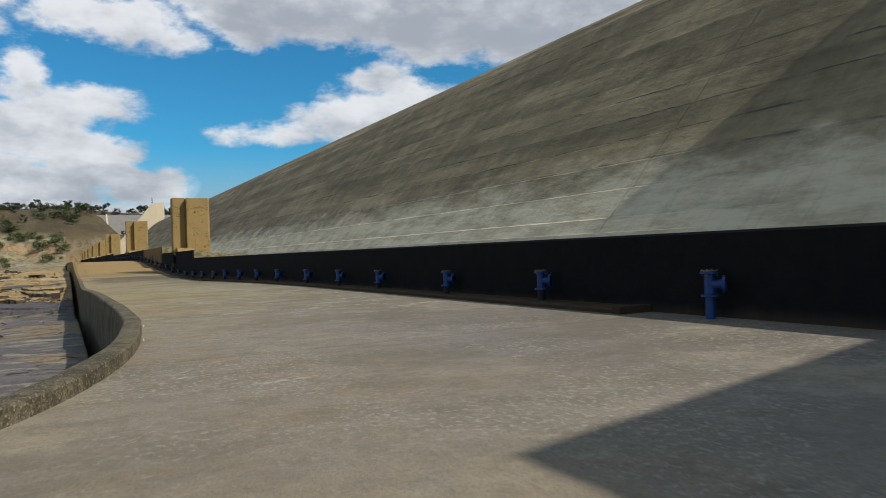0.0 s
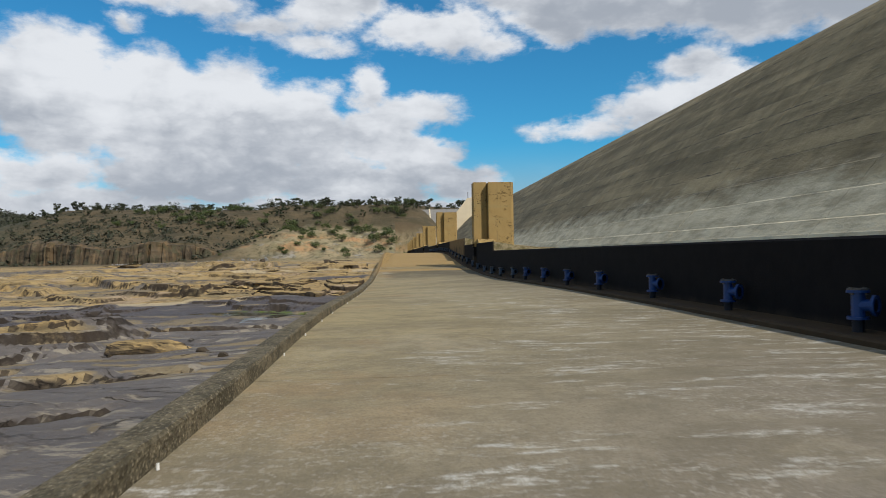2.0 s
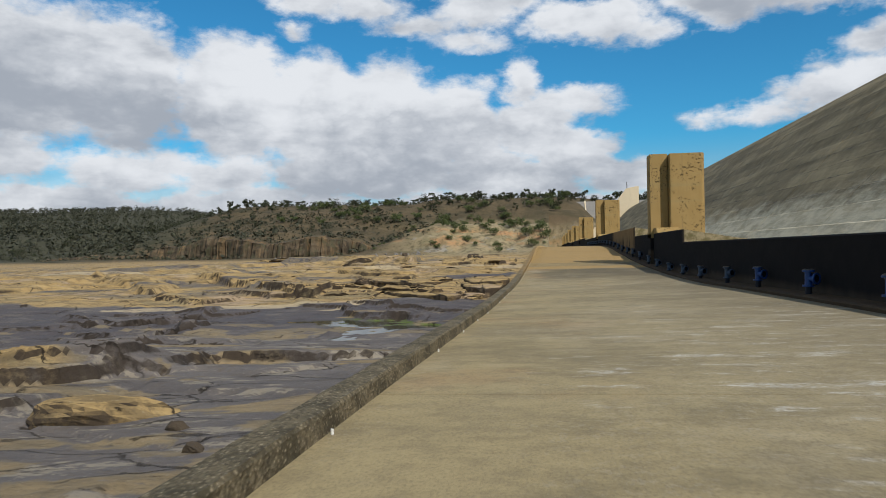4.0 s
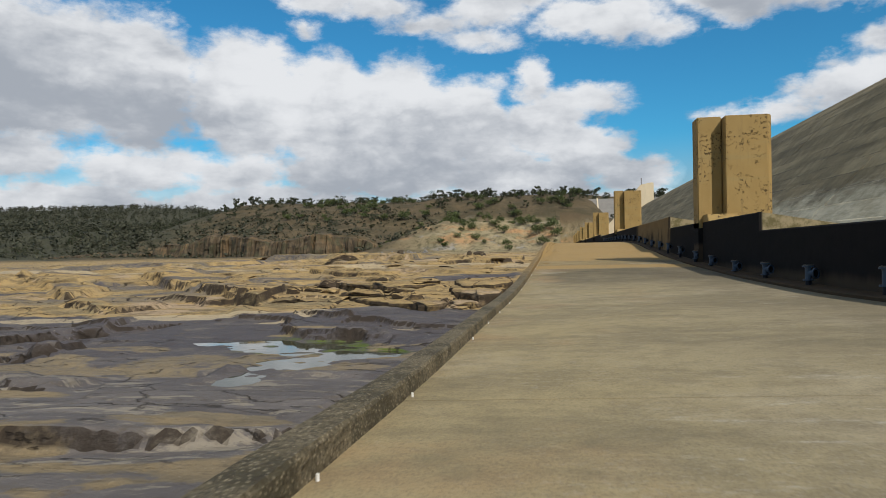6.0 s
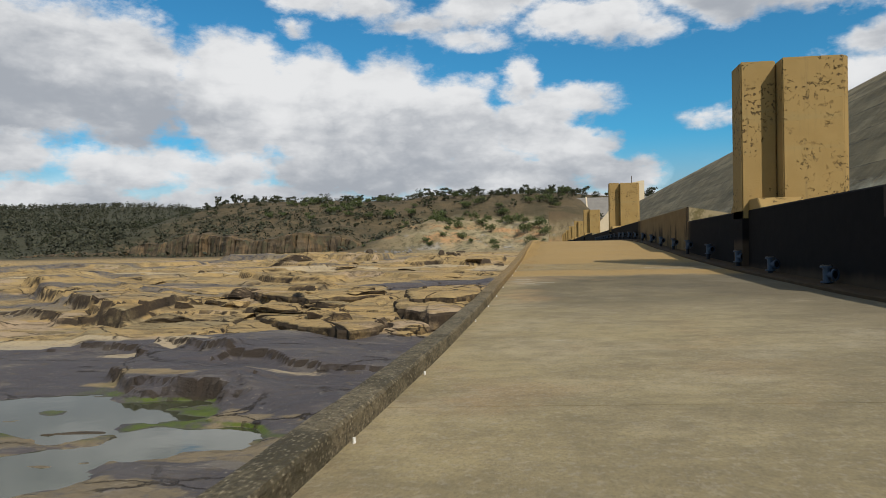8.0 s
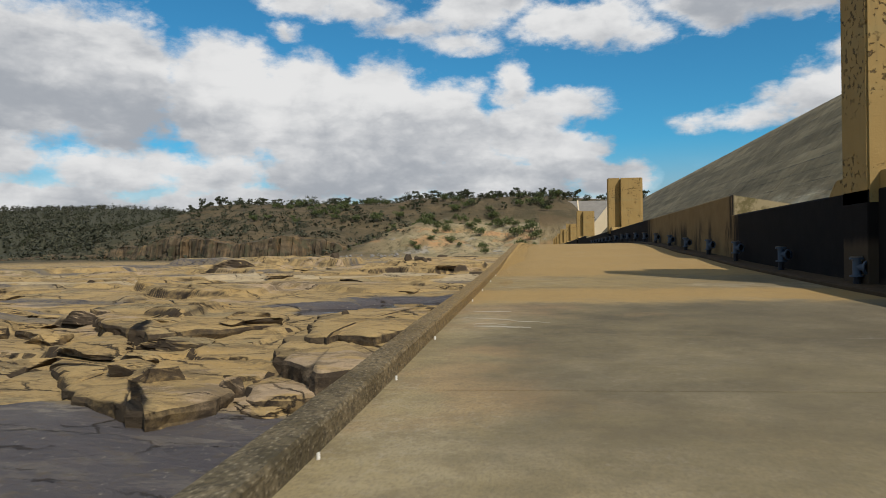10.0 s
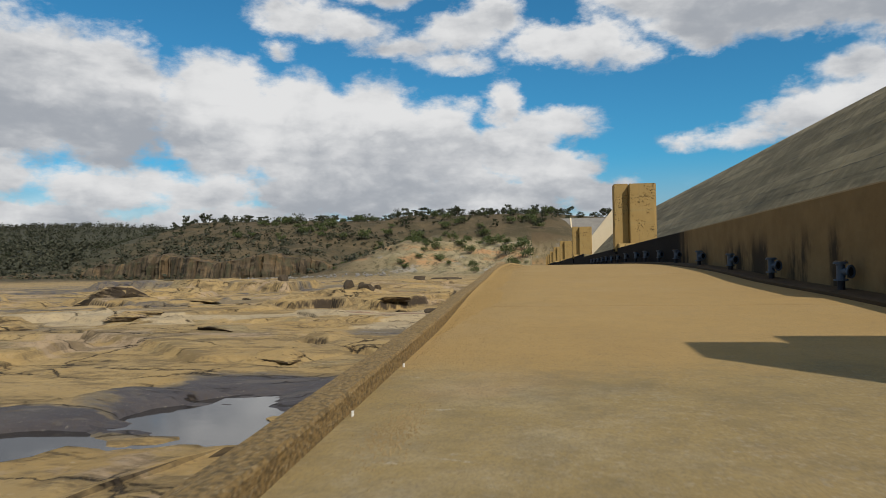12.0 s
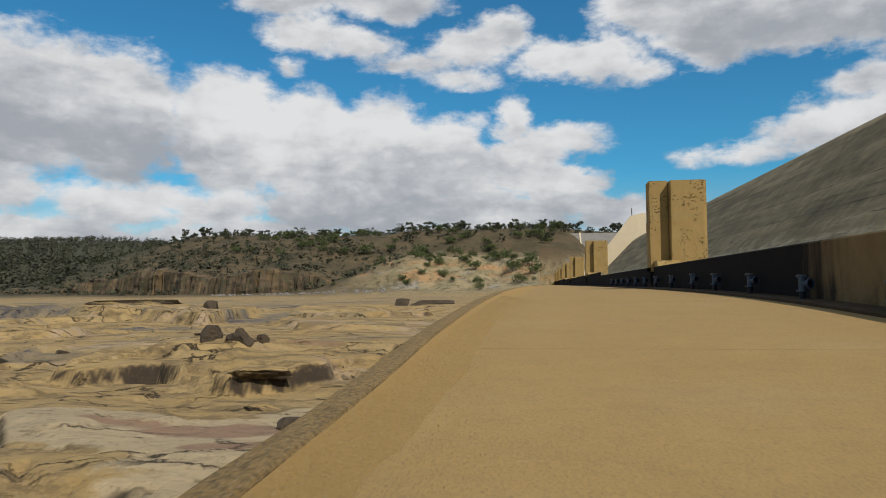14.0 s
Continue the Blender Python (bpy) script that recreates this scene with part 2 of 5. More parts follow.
def cliff_top(x):
    return 9.0 - 5.0 * smooth(-x, 135, 215) + 7 * fbm(x / 30, x * 0 + 2.0, 5, 95)


# broken ledges: front line, depth of the bed behind it, height
LEDGES = (
    (((-21.6, 62.9), (-17.0, 58.2), (-13.1, 54.6), (-9.6, 51.6)), 6.0, 0.40),
    (((-19.5, 53.6), (-15.5, 51.2), (-14.0, 51.6)), 2.0, 0.28),
    (((-9.4, 57.2), (-7.4, 56.4), (-5.4, 55.6)), 3.2, 0.20),
    (((-7.4, 48.7), (-6.6, 47.7), (-5.6, 47.3), (-4.8, 47.7)), 1.8, 0.20),
    (((-6.6, 46.6), (-5.6, 45.6), (-5.0, 45.25), (-4.2, 44.7), (-3.2, 43.8), (-2.2, 43.1), (-0.6, 42.9)), 3.6, 0.26),
    (((-6.8, 74.6), (-6.0, 74.3), (-4.9, 74.8), (-3.8, 74.0), (-2.9, 73.3), (-2.1, 73.5), (-1.4, 74.7), (-0.8, 75.0)), 4.5, 0.30),
    (((-18.4, 80.4), (-14.6, 76.6), (-11.4, 74.2), (-10.0, 75.8)), 6.0, 0.20),
    (((-10.5, 69.3), (-7.6, 67.6), (-5.9, 68.0)), 2.6, 0.16),
    (((-4.9, 71.0), (-3.5, 69.4), (-1.9, 68.4), (-0.6, 68.9)), 2.2, 0.07),
    (((-2.4, 64.6), (-1.4, 63.6), (-0.4, 63.2)), 1.2, 0.10),
    (((-13.5, 26.6), (-9.5, 27.7), (-7.5, 28.6), (-6.1, 29.7)), 3.4, 0.30),
    (((-8.6, 24.9), (-7.0, 25.5), (-5.4, 27.0)), 1.8, 0.18),
    (((-7.2, 20.9), (-5.0, 21.6), (-3.3, 22.6)), 1.3, 0.17),
    (((-4.6, 17.6), (-3.0, 18.4), (-1.7, 19.3)), 1.2, 0.13),
    (((-3.4, 22.6), (-2.6, 23.0), (-1.8, 23.4)), 1.0, 0.08),
    (((-12.6, 36.4), (-10.0, 38.6), (-7.7, 38.0)), 2.0, 0.20),
    (((-29.5, 63.0), (-25.1, 59.6), (-20.6, 55.4)), 4.5, 0.36),
    (((-18.5, 85.2), (-16.6, 84.2), (-14.2, 84.6)), 4.0, 0.30),
    (((-12.8, 66.0), (-10.9, 63.6), (-8.4, 62.0), (-6.6, 62.3)), 3.4, 0.22),
    (((-16.5, 43.0), (-13.0, 41.4), (-11.0, 42.4)), 3.0, 0.22),
    (((-20.5, 47.2), (-17.0, 46.4), (-13.6, 48.4)), 2.5, 0.28),
    (((-30.0, 99.0), (-24.0, 97.0), (-17.5, 96.0), (-12.5, 92.0)), 9.0, 0.55),
    (((-9.5, 92.0), (-7.0, 90.5), (-4.5, 90.2), (-2.8, 91.4)), 4.0, 0.30),
)


def broken_line(lo, hi, gap, spread, pick):
    at = [lo]
    while at[-1] < hi:
        at.append(at[-1] + gap * pick.uniform(0.4, 1.7))
    return at, [pick.uniform(-spread, spread) for _ in at]


def make_ledges():
    out = []
    for k, (line, depth, height) in enumerate(LEDGES):
        pick = random.Random(300 + k)
        lx, ly = np.array(line, float).T
        out.append((lx, ly, depth, height, broken_line(lx[0], lx[-1], 0.8, 0.24, pick), broken_line(lx[0], lx[-1], 0.3, 0.035, pick), 400 + 7 * k))
    return out


LEDGE_SHAPES = make_ledges()


def ledge_rise(x, y):
    """Height that the ledges add to the bed."""
    total = np.zeros(np.broadcast(x, y).shape)
    if y.min() > 130:
        return total
    for lx, ly, depth, height, rag, fine, seed in LEDGE_SHAPES:
        near = (x > lx[0] - 0.5) & (x < lx[-1] + 0.5) & (y > ly.min() - 1.5) & (y < ly.max() + depth + 1.5)
        if not near.any():
            continue
        qx, qy = x[near], y[near]
        back = qy - np.interp(qx, lx, ly) - np.interp(qx, *rag) - np.interp(qx, *fine)
        block = hash2(np.floor(qx / 0.85 + 0.25 * np.sin(qy * 2.1)), np.floor(back / 1.3), seed)
        ends = smooth(np.minimum(qx - lx[0], lx[-1] - qx), -0.05, 0.18)
        second = 0.45 + 0.55 * smooth(back, 0.30 + 0.7 * block, 0.40 + 0.7 * block)
        up = np.where(block > 0.40, 1.0, second) * smooth(back, 0.0, 0.10 if height > 0.25 else 0.20) * (1 - smooth(back, 0.35 * depth, depth))
        gap = 0.22 * smooth(back, -0.30, -0.10) * (1 - smooth(back, -0.03, 0.04)) * smooth(hash2(np.floor(qx / 0.6), 0, seed + 3), 0.3, 0.5)
        total[near] = np.maximum(total[near], height * ends * up * (0.85 + 0.3 * block * smooth(back, 0.0, 0.2))) - gap * ends
    return total


def ground_z(x, y):
    """Rock bed below the apron, with blocks, ledges and pools, the cliff and the hills behind."""
    x, y = np.atleast_1d(np.asarray(x, float)), np.atleast_1d(np.asarray(y, float))
    far = smooth(y, 230, 300)
    z = rock_level(y) - 0.012 * np.clip(-x - 4, 0, 60) - 0.004 * np.clip(-x - 64, 0, 300)
    bump = fbm(x / 21, y / 21, 3, 3) * 0.9 + fbm(x / 6, y / 6, 4, 5) * 0.35
    off = 0.25 + 0.75 * smooth(-x, -1, 5)
    wx, wy = x + fbm(x / 4.5, y / 4.5, 3, 21) * 1.3, y + fbm(x / 4.5, y / 4.5, 3, 25) * 1.3
    ux, uy = wx + fbm(x * 1.1, y * 1.1, 4, 27) * 0.30, wy + fbm(x * 1.1, y * 1.1, 4, 29) * 0.22
    z = z + 0.16 * bump * off

    # broad sheets of bedded rock in steps, then thinner broken plates on them
    def broad(cx, cy, r):
        roll = fbm(cx / 16 + 4, cy / 8, 3, 33) * 0.50 + (r - 0.5) * 0.07
        return np.round(roll / 0.085) * 0.085

    def thin(cx, cy, r):
        return np.round((fbm(cx / 5 + 1, cy / 3.2, 3, 43) * 0.30 + (r - 0.5) * 0.11) / 0.04) * 0.04

    near = smooth(-y, -130, -90)
    b_h, b_r, b_d = plates(ux, uy, 6.0, 2.6, 31, broad, 0.14)
    t_h, t_r, t_d = plates(ux + 3.3, uy * 1.0, 1.9, 0.95, 51, thin, 0.10)
    worn = smooth(fbm(x / 9 + 9, y / 5.5, 3, 63), -0.10, 0.20)
    z = z + off * near * (b_h + worn * t_h) - near * (0.05 * (1 - smooth(b_d, 0.01, 0.07)) + 0.05 * worn * (1 - smooth(t_d, 0.0, 0.05)) * smooth(t_r, 0.3, 0.5))
    z = z + 0.022 * fbm(x * 1.3, y * 1.9, 5, 8)
    # rounded blocks with deep gaps below the first pier
    lumps = smooth(y + 0.25 * x, 48.0, 49.4) * (1 - smooth(y + 0.25 * x, 52.5, 54.5)) * (1 - smooth(-x, 6, 11)) * smooth(-x, -0.6, 0.4)
    l_h, l_r, l_d = plates(ux + 1.7, uy, 2.3, 1.4, 57, lambda cx, cy, r: (r - 0.5) * 0.22, 0.10)
    z = z - 0.10 * lumps + 0.6 * lumps * (l_h - 0.24 * (1 - smooth(l_d, 0.02, 0.14)) * smooth(l_r, 0.25, 0.5))
    z = z + ledge_rise(x, y)
    # hollows that hold water
    for level, lobes in POOLS:
        d = pool_reach(x, y, lobes) + 0.42 * fbm(x / 1.1, y / 0.8, 5, 77)
        floor = level - 0.10 * (1 - np.minimum(d, 1)) + 0.010 + 0.10 * fbm(x / 0.8, y / 0.5, 4, 79)
        shore = np.maximum(np.minimum(z, level + 0.06 + 0.16 * np.maximum(d - 1.0, 0) + 0.06 * (value_noise(x * 1.3, y * 1.3, 83) - 0.3)), level + 0.025)
        back = smooth(y - lobes[0][1], -0.4, 0.4) * (level < -2.5)
        shore = shore * (1 - back) + np.maximum(z, level + 0.03) * back
        z = np.where(d < 1.8, floor * (1 - smooth(d, 0.92, 1.06)) + (shore * (1 - smooth(d, 1.3, 1.8)) + z * smooth(d, 1.3, 1.8)) * smooth(d, 0.92, 1.06), z)
    # the far bank: cliff to the river, worn slope towards the dam, hills behind
    cliff = cliff_span(x)
    edge = cliff_line(x)
    tall = cliff_top(x)
    hill = cliff * tall * smooth(y, edge + 2, edge + 5)
    climb = smooth(y, edge + 4, 452)
    valley = smooth(x, 12, 34) * 13 * (1 - smooth(y, 425, 470))
    top = 31.0 - 14 * smooth(-x, 190, 245) * (1 - smooth(y, 560, 800)) + 3 * fbm(x / 90, y / 120, 3, 99)
    hill = hill + climb * np.maximum(top - cliff * tall - valley, 0) + 2.4 * smooth(y, 270, 310) * (1 - cliff) * smooth(-x, -60, 10) * (1 - smooth(-x, 190, 230))
    hill = np.maximum(hill, 13 * smooth(y + fbm(x / 14, y / 14, 3, 97) * 16, 282, 336) * smooth(x, -92, -46))
    hill = hill + smooth(y, 470, 900) * (4 + 9 * smooth(-x, 180, 420)) + smooth(y, 280, 330) * (fbm(x / 9, y / 9, 4, 103) * 1.6 + smooth(x, -75, -45) * (1 - smooth(y, 360, 400)) * 1.3 * fbm(x / 3.2, y / 3.2, 3, 107))
    hill = hill + smooth(-x, 300, 480) * smooth(y, 300, 620) * 13
    z = z * (1 - far) + (-2.2 + 0.6 * bump) * far + hill
    # kept below the apron and behind the dam
    return np.where((x > 0.4) & (y < 400), np.minimum(z, -3.6), z)


# ---------------------------------------------------------------- materials
def material(name, build, rough=0.85, metallic=0.0, spec=0.22):
    """build(n, p) gives colour, height of the relief (metres), and roughness (or None)."""
    m = bpy.data.materials.new(name)
    m.use_nodes = True
    n = Nodes(m.node_tree)
    p = n.add("ShaderNodeTexCoord", out=3)
    colour, height, gloss = build(n, p)
    ins = {"Base_Color": colour, "Metallic": metallic, "Specular_IOR_Level": spec, "Roughness": rough if gloss is None else gloss}
    if height is not None:
        ins["Normal"] = n.add("ShaderNodeBump", Height=height, Distance=1.0, Strength=1.0)
    n.add("ShaderNodeOutputMaterial", Surface=n.add("ShaderNodeBsdfPrincipled", **ins))
    return m


def axis(n, p, k):
    sep = n.tree.nodes.new("ShaderNodeSeparateXYZ")
    n.tree.links.new(p, sep.inputs[0])
    return sep.outputs[k]


def apron_paint(n, p):
    y, x = axis(n, p, 1), axis(n, p, 0)
    wob = n.noise(p, 0.35, 5.0, 0.6)
    sandy = n.step(n.math("ADD", y, n.math("ADD", n.math("MULTIPLY_ADD", wob, 3.4, -1.7), n.math("MULTIPLY_ADD", n.noise(p, 2.2, 7.0, 0.7), 1.6, -0.8))), 51.0, 52.6)
    early = n.step(n.math("ADD", y, n.math("MULTIPLY", wob, 8.0)), 11.0, 25.0, 1.0, 0.0)
    grey = n.mix(early, (0.345, 0.280, 0.158), (0.235, 0.202, 0.170))
    side = n.step(n.math("ADD", x, n.math("MULTIPLY_ADD", wob, 5.0, -2.5)), 1.2, 4.2, 1.0, 0.0)
    damp = n.math("MULTIPLY", n.step(n.math("ADD", y, n.math("MULTIPLY", wob, 5.0)), 43.5, 51.5), n.math("SUBTRACT", 1.0, sandy))
    by_kerb = n.step(n.math("ADD", x, n.math("MULTIPLY_ADD", n.noise(p, 1.4, 7.0, 0.7), 1.4, -0.7)), 1.15, 1.75, 0.35, 1.0)
    damp = n.math("MULTIPLY", n.math("MULTIPLY", damp, by_kerb), n.step(n.noise(p, 0.9, 8.0, 0.7), 0.34, 0.66, 1.0, 0.6))
    side = n.math("MULTIPLY", side, n.step(early, 0.2, 1.0, 1.0, 0.35))
    grey = n.mix(n.math("MULTIPLY", side, 0.7), grey, (0.385, 0.300, 0.148))
    grey = n.mix(n.math("MULTIPLY", damp, 0.9), grey, (0.070, 0.056, 0.032))
    tan = n.mix(n.noise(p, 0.8, 6.0, 0.65), (0.355, 0.222, 0.077), (0.420, 0.276, 0.103))
    base = n.mix(sandy, grey, tan)
    # olive, trodden stretch between two drifts of sand
    edge = n.math("ADD", n.math("MULTIPLY_ADD", wob, 1.6, -0.8), n.math("MULTIPLY_ADD", n.noise(p, 2.6, 8.0, 0.72), 1.6, -0.8))
    trod = n.math("MULTIPLY", n.step(n.math("ADD", y, edge), 53.4, 54.4), n.step(n.math("ADD", y, n.math("MULTIPLY", edge, 1.4)), 56.4, 58.2, 1.0, 0.0))
    base = n.mix(n.math("MULTIPLY", trod, 0.85), base, n.mix(n.noise(p, 1.6, 7.0, 0.7), (0.225, 0.165, 0.068), (0.350, 0.255, 0.110)))
    sandy = n.math("SUBTRACT", sandy, n.math("MULTIPLY", trod, 0.8))
    # the side towards the wall is greyer and darker
    wallward = n.step(n.math("ADD", x, n.math("MULTIPLY_ADD", wob, 3.0, -1.5)), 3.0, 6.2, 0.0, 0.45)
    base = n.mix(n.math("MULTIPLY", wallward, n.step(sandy, 0.0, 1.0, 1.0, 0.08)), base, (0.150, 0.122, 0.082))
    # broad dark and pale clouds of wear
    stain = n.step(n.noise(n.scaled(p, (0.55, 1.0, 1.0)), 0.55, 9.0, 0.74), 0.44, 0.60)
    base = n.mix(n.math("MULTIPLY", stain, n.step(sandy, 0.0, 1.0, 0.42, 0.05)), base, (0.130, 0.106, 0.062))
    bloom = n.step(n.noise(n.vmath("ADD", p, (3.1, 7.7, 0.0)), 0.42, 8.0, 0.72), 0.50, 0.70)
    dry = n.step(damp, 0.1, 0.7, 1.0, 0.42)
    base = n.mix(n.math("MULTIPLY", n.math("MULTIPLY", bloom, dry), n.step(sandy, 0.0, 1.0, 0.55, 0.12)), base, (0.45, 0.375, 0.245))
    warm = n.step(n.noise(n.vmath("ADD", p, (6.0, 1.5, 0.0)), 0.5, 6.0, 0.65), 0.52, 0.66)
    base = n.mix(n.math("MULTIPLY", n.math("MULTIPLY", warm, side), n.step(sandy, 0.0, 1.0, 0.5, 0.0)), base, (0.37, 0.235, 0.115))
    # sparse pale scuffs, broader across the way of travel
    patchy = n.step(n.noise(n.vmath("ADD", p, (9.0, 2.0, 0.0)), 0.30, 4.0, 0.6), 0.46, 0.60)
    streak = n.noise(n.scaled(p, (0.8, 2.8, 1.0)), 1.25, 10.0, 0.78)
    bare = n.math("MULTIPLY", n.math("SUBTRACT", 1.0, side), n.math("MULTIPLY", n.step(y, 8.0, 12.0), n.step(y, 26.0, 36.0, 1.0, 0.0)))
    streak = n.math("ADD", streak, n.math("MULTIPLY", bare, 0.085))
    scuffs = n.math("MULTIPLY", n.step(streak, 0.605, 0.68), n.math("MAXIMUM", n.math("MAXIMUM", patchy, trod), n.math("MULTIPLY", bare, 0.8)))
    scuffs = n.math("MULTIPLY", n.math("MULTIPLY", scuffs, dry), n.step(sandy, 0.0, 1.0, 0.95, 0.28))
    scuffs = n.math("MULTIPLY", scuffs, n.step(n.noise(n.scaled(p, (1.0, 1.4, 1.0)), 8.0, 7.0, 0.78), 0.42, 0.56, 0.1, 1.0))
    base = n.mix(scuffs, base, (0.58, 0.54, 0.46))
    fine = n.noise(p, 3.4, 9.0, 0.75)
    base = n.mix(n.math("MULTIPLY", n.step(fine, 0.36, 0.58, 0.32, 0.0), n.step(sandy, 0.0, 1.0, 1.0, 0.35)), base, (0.115, 0.094, 0.060))
    # exposed fine aggregate
    grain = n.noise(p, 55.0, 5.0, 0.7)
    base = n.mix(n.step(grain, 0.32, 0.58, 0.45, 0.0), base, (0.12, 0.096, 0.062))
    worn = n.math("MULTIPLY", n.step(n.noise(n.vmath("ADD", p, (1.0, 5.0, 0.0)), 0.5, 6.0, 0.7), 0.40, 0.58), n.step(sandy, 0.0, 1.0, 1.0, 0.25))
    pits = n.math("MULTIPLY", n.step(n.noise(p, 20.0, 5.0, 0.75), 0.52, 0.62), worn)
    base = n.mix(n.math("MULTIPLY", n.math("MULTIPLY", pits, dry), n.step(early, 0.0, 1.0, 0.16, 0.42)), base, (0.52, 0.47, 0.39))
    height = n.math("ADD", n.math("MULTIPLY", grain, 0.005), n.math("MULTIPLY", n.noise(p, 6.0, 6.0, 0.6), 0.010))
    return base, height, n.step(damp, 0.0, 1.0, 0.90, 0.84)


def kerb_paint(n, p):
    moss = n.step(n.noise(p, 2.3, 7.0, 0.7), 0.42, 0.62)
    base = n.mix(moss, (0.20, 0.162, 0.098), (0.085, 0.072, 0.042))
    y = axis(n, p, 1)
    base = n.mix(n.step(y, 43.0, 52.0, 0.0, 0.85), base, (0.330, 0.212, 0.080))
    stone = n.voronoi(p, 38.0)
    base = n.mix(n.math("MULTIPLY", n.step(stone, 0.10, 0.42, 0.75, 0.0), n.step(y, 43.0, 60.0, 1.0, 0.6)), base, (0.45, 0.37, 0.24))
    grain = n.noise(p, 30.0, 6.0, 0.75)
    base = n.mix(n.math("MULTIPLY", n.step(grain, 0.47, 0.58), n.step(y, 50.0, 60.0, 0.75, 0.6)), base, (0.07, 0.055, 0.033))
    height = n.math("ADD", n.math("MULTIPLY", grain, 0.022), n.math("SUBTRACT", n.math("MULTIPLY", n.noise(p, 7.0, 5.0), 0.05), n.math("MULTIPLY", stone, 0.010)))
    return base, height, None


def wall_paint(n, p):
    x, y, z = axis(n, p, 0), axis(n, p, 1), axis(n, p, 2)
    run = n.noise(n.scaled(p, (1.0, 1.0, 0.12)), 1.7, 6.0, 0.7)
    wob = n.math("MULTIPLY_ADD", run, 5.0, -2.5)
    yy = n.math("ADD", y, wob)
    clean = n.math("MULTIPLY", n.step(yy, 61.6, 62.6), n.step(yy, 75.5, 78.0, 1.0, 0.0))
    seep = n.step(n.noise(n.scaled(p, (1.0, 1.0, 0.35)), 0.95, 6.0, 0.65), 0.46, 0.60)
    low = n.step(n.math("SUBTRACT", z, n.math("MULTIPLY", run, 0.9)), -0.25, 0.35, 1.0, 0.0)
    concrete = n.mix(n.noise(p, 2.2, 7.0, 0.65), (0.155, 0.102, 0.048), (0.275, 0.192, 0.095))
    concrete = n.mix(n.math("MULTIPLY", n.math("MULTIPLY", seep, low), 0.9), concrete, (0.03, 0.026, 0.022))
    # river face near-black: algae stain, with its shade put into the colour too
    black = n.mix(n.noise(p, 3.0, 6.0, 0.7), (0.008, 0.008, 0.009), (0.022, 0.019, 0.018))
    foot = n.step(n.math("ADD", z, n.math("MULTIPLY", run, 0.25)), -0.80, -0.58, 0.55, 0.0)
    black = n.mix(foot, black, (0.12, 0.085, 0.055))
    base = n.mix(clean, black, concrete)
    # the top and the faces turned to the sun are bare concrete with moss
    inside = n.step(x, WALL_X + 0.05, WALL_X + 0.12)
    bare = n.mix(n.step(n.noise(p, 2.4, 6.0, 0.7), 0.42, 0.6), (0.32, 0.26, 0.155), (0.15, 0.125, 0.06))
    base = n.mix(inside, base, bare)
    height = n.math("ADD", n.math("MULTIPLY", n.noise(p, 30.0, 6.0, 0.7), 0.006), n.math("MULTIPLY", run, 0.010))
    return base, height, None


def pier_paint(n, p):
    base = n.mix(n.noise(p, 1.4, 7.0, 0.62), (0.285, 0.185, 0.064), (0.405, 0.275, 0.108))
    run = n.noise(n.scaled(p, (3.0, 3.0, 0.25)), 1.3, 6.0, 0.7)
    base = n.mix(n.math("MULTIPLY", n.step(run, 0.55, 0.75), 0.5), base, (0.19, 0.145, 0.07))
    band = n.step(n.noise(n.scaled(p, (0.15, 0.15, 1.4)), 1.1, 4.0), 0.55, 0.63)
    base = n.mix(n.math("MULTIPLY", band, 0.22), base, (0.26, 0.24, 0.12))
    patch = n.step(n.noise(p, 0.75, 4.0, 0.6, 0.6), 0.46, 0.57)
    hole = n.step(n.noise(p, 11.0, 4.0, 0.65), 0.57, 0.62)
    pits = n.math("MULTIPLY", patch, hole)
    base = n.mix(n.math("MULTIPLY", pits, 0.85), base, (0.085, 0.058, 0.03))
    height = n.math("SUBTRACT", n.math("MULTIPLY", n.noise(p, 26.0, 6.0, 0.7), 0.008), n.math("MULTIPLY", pits, 0.05))
    return base, height, None


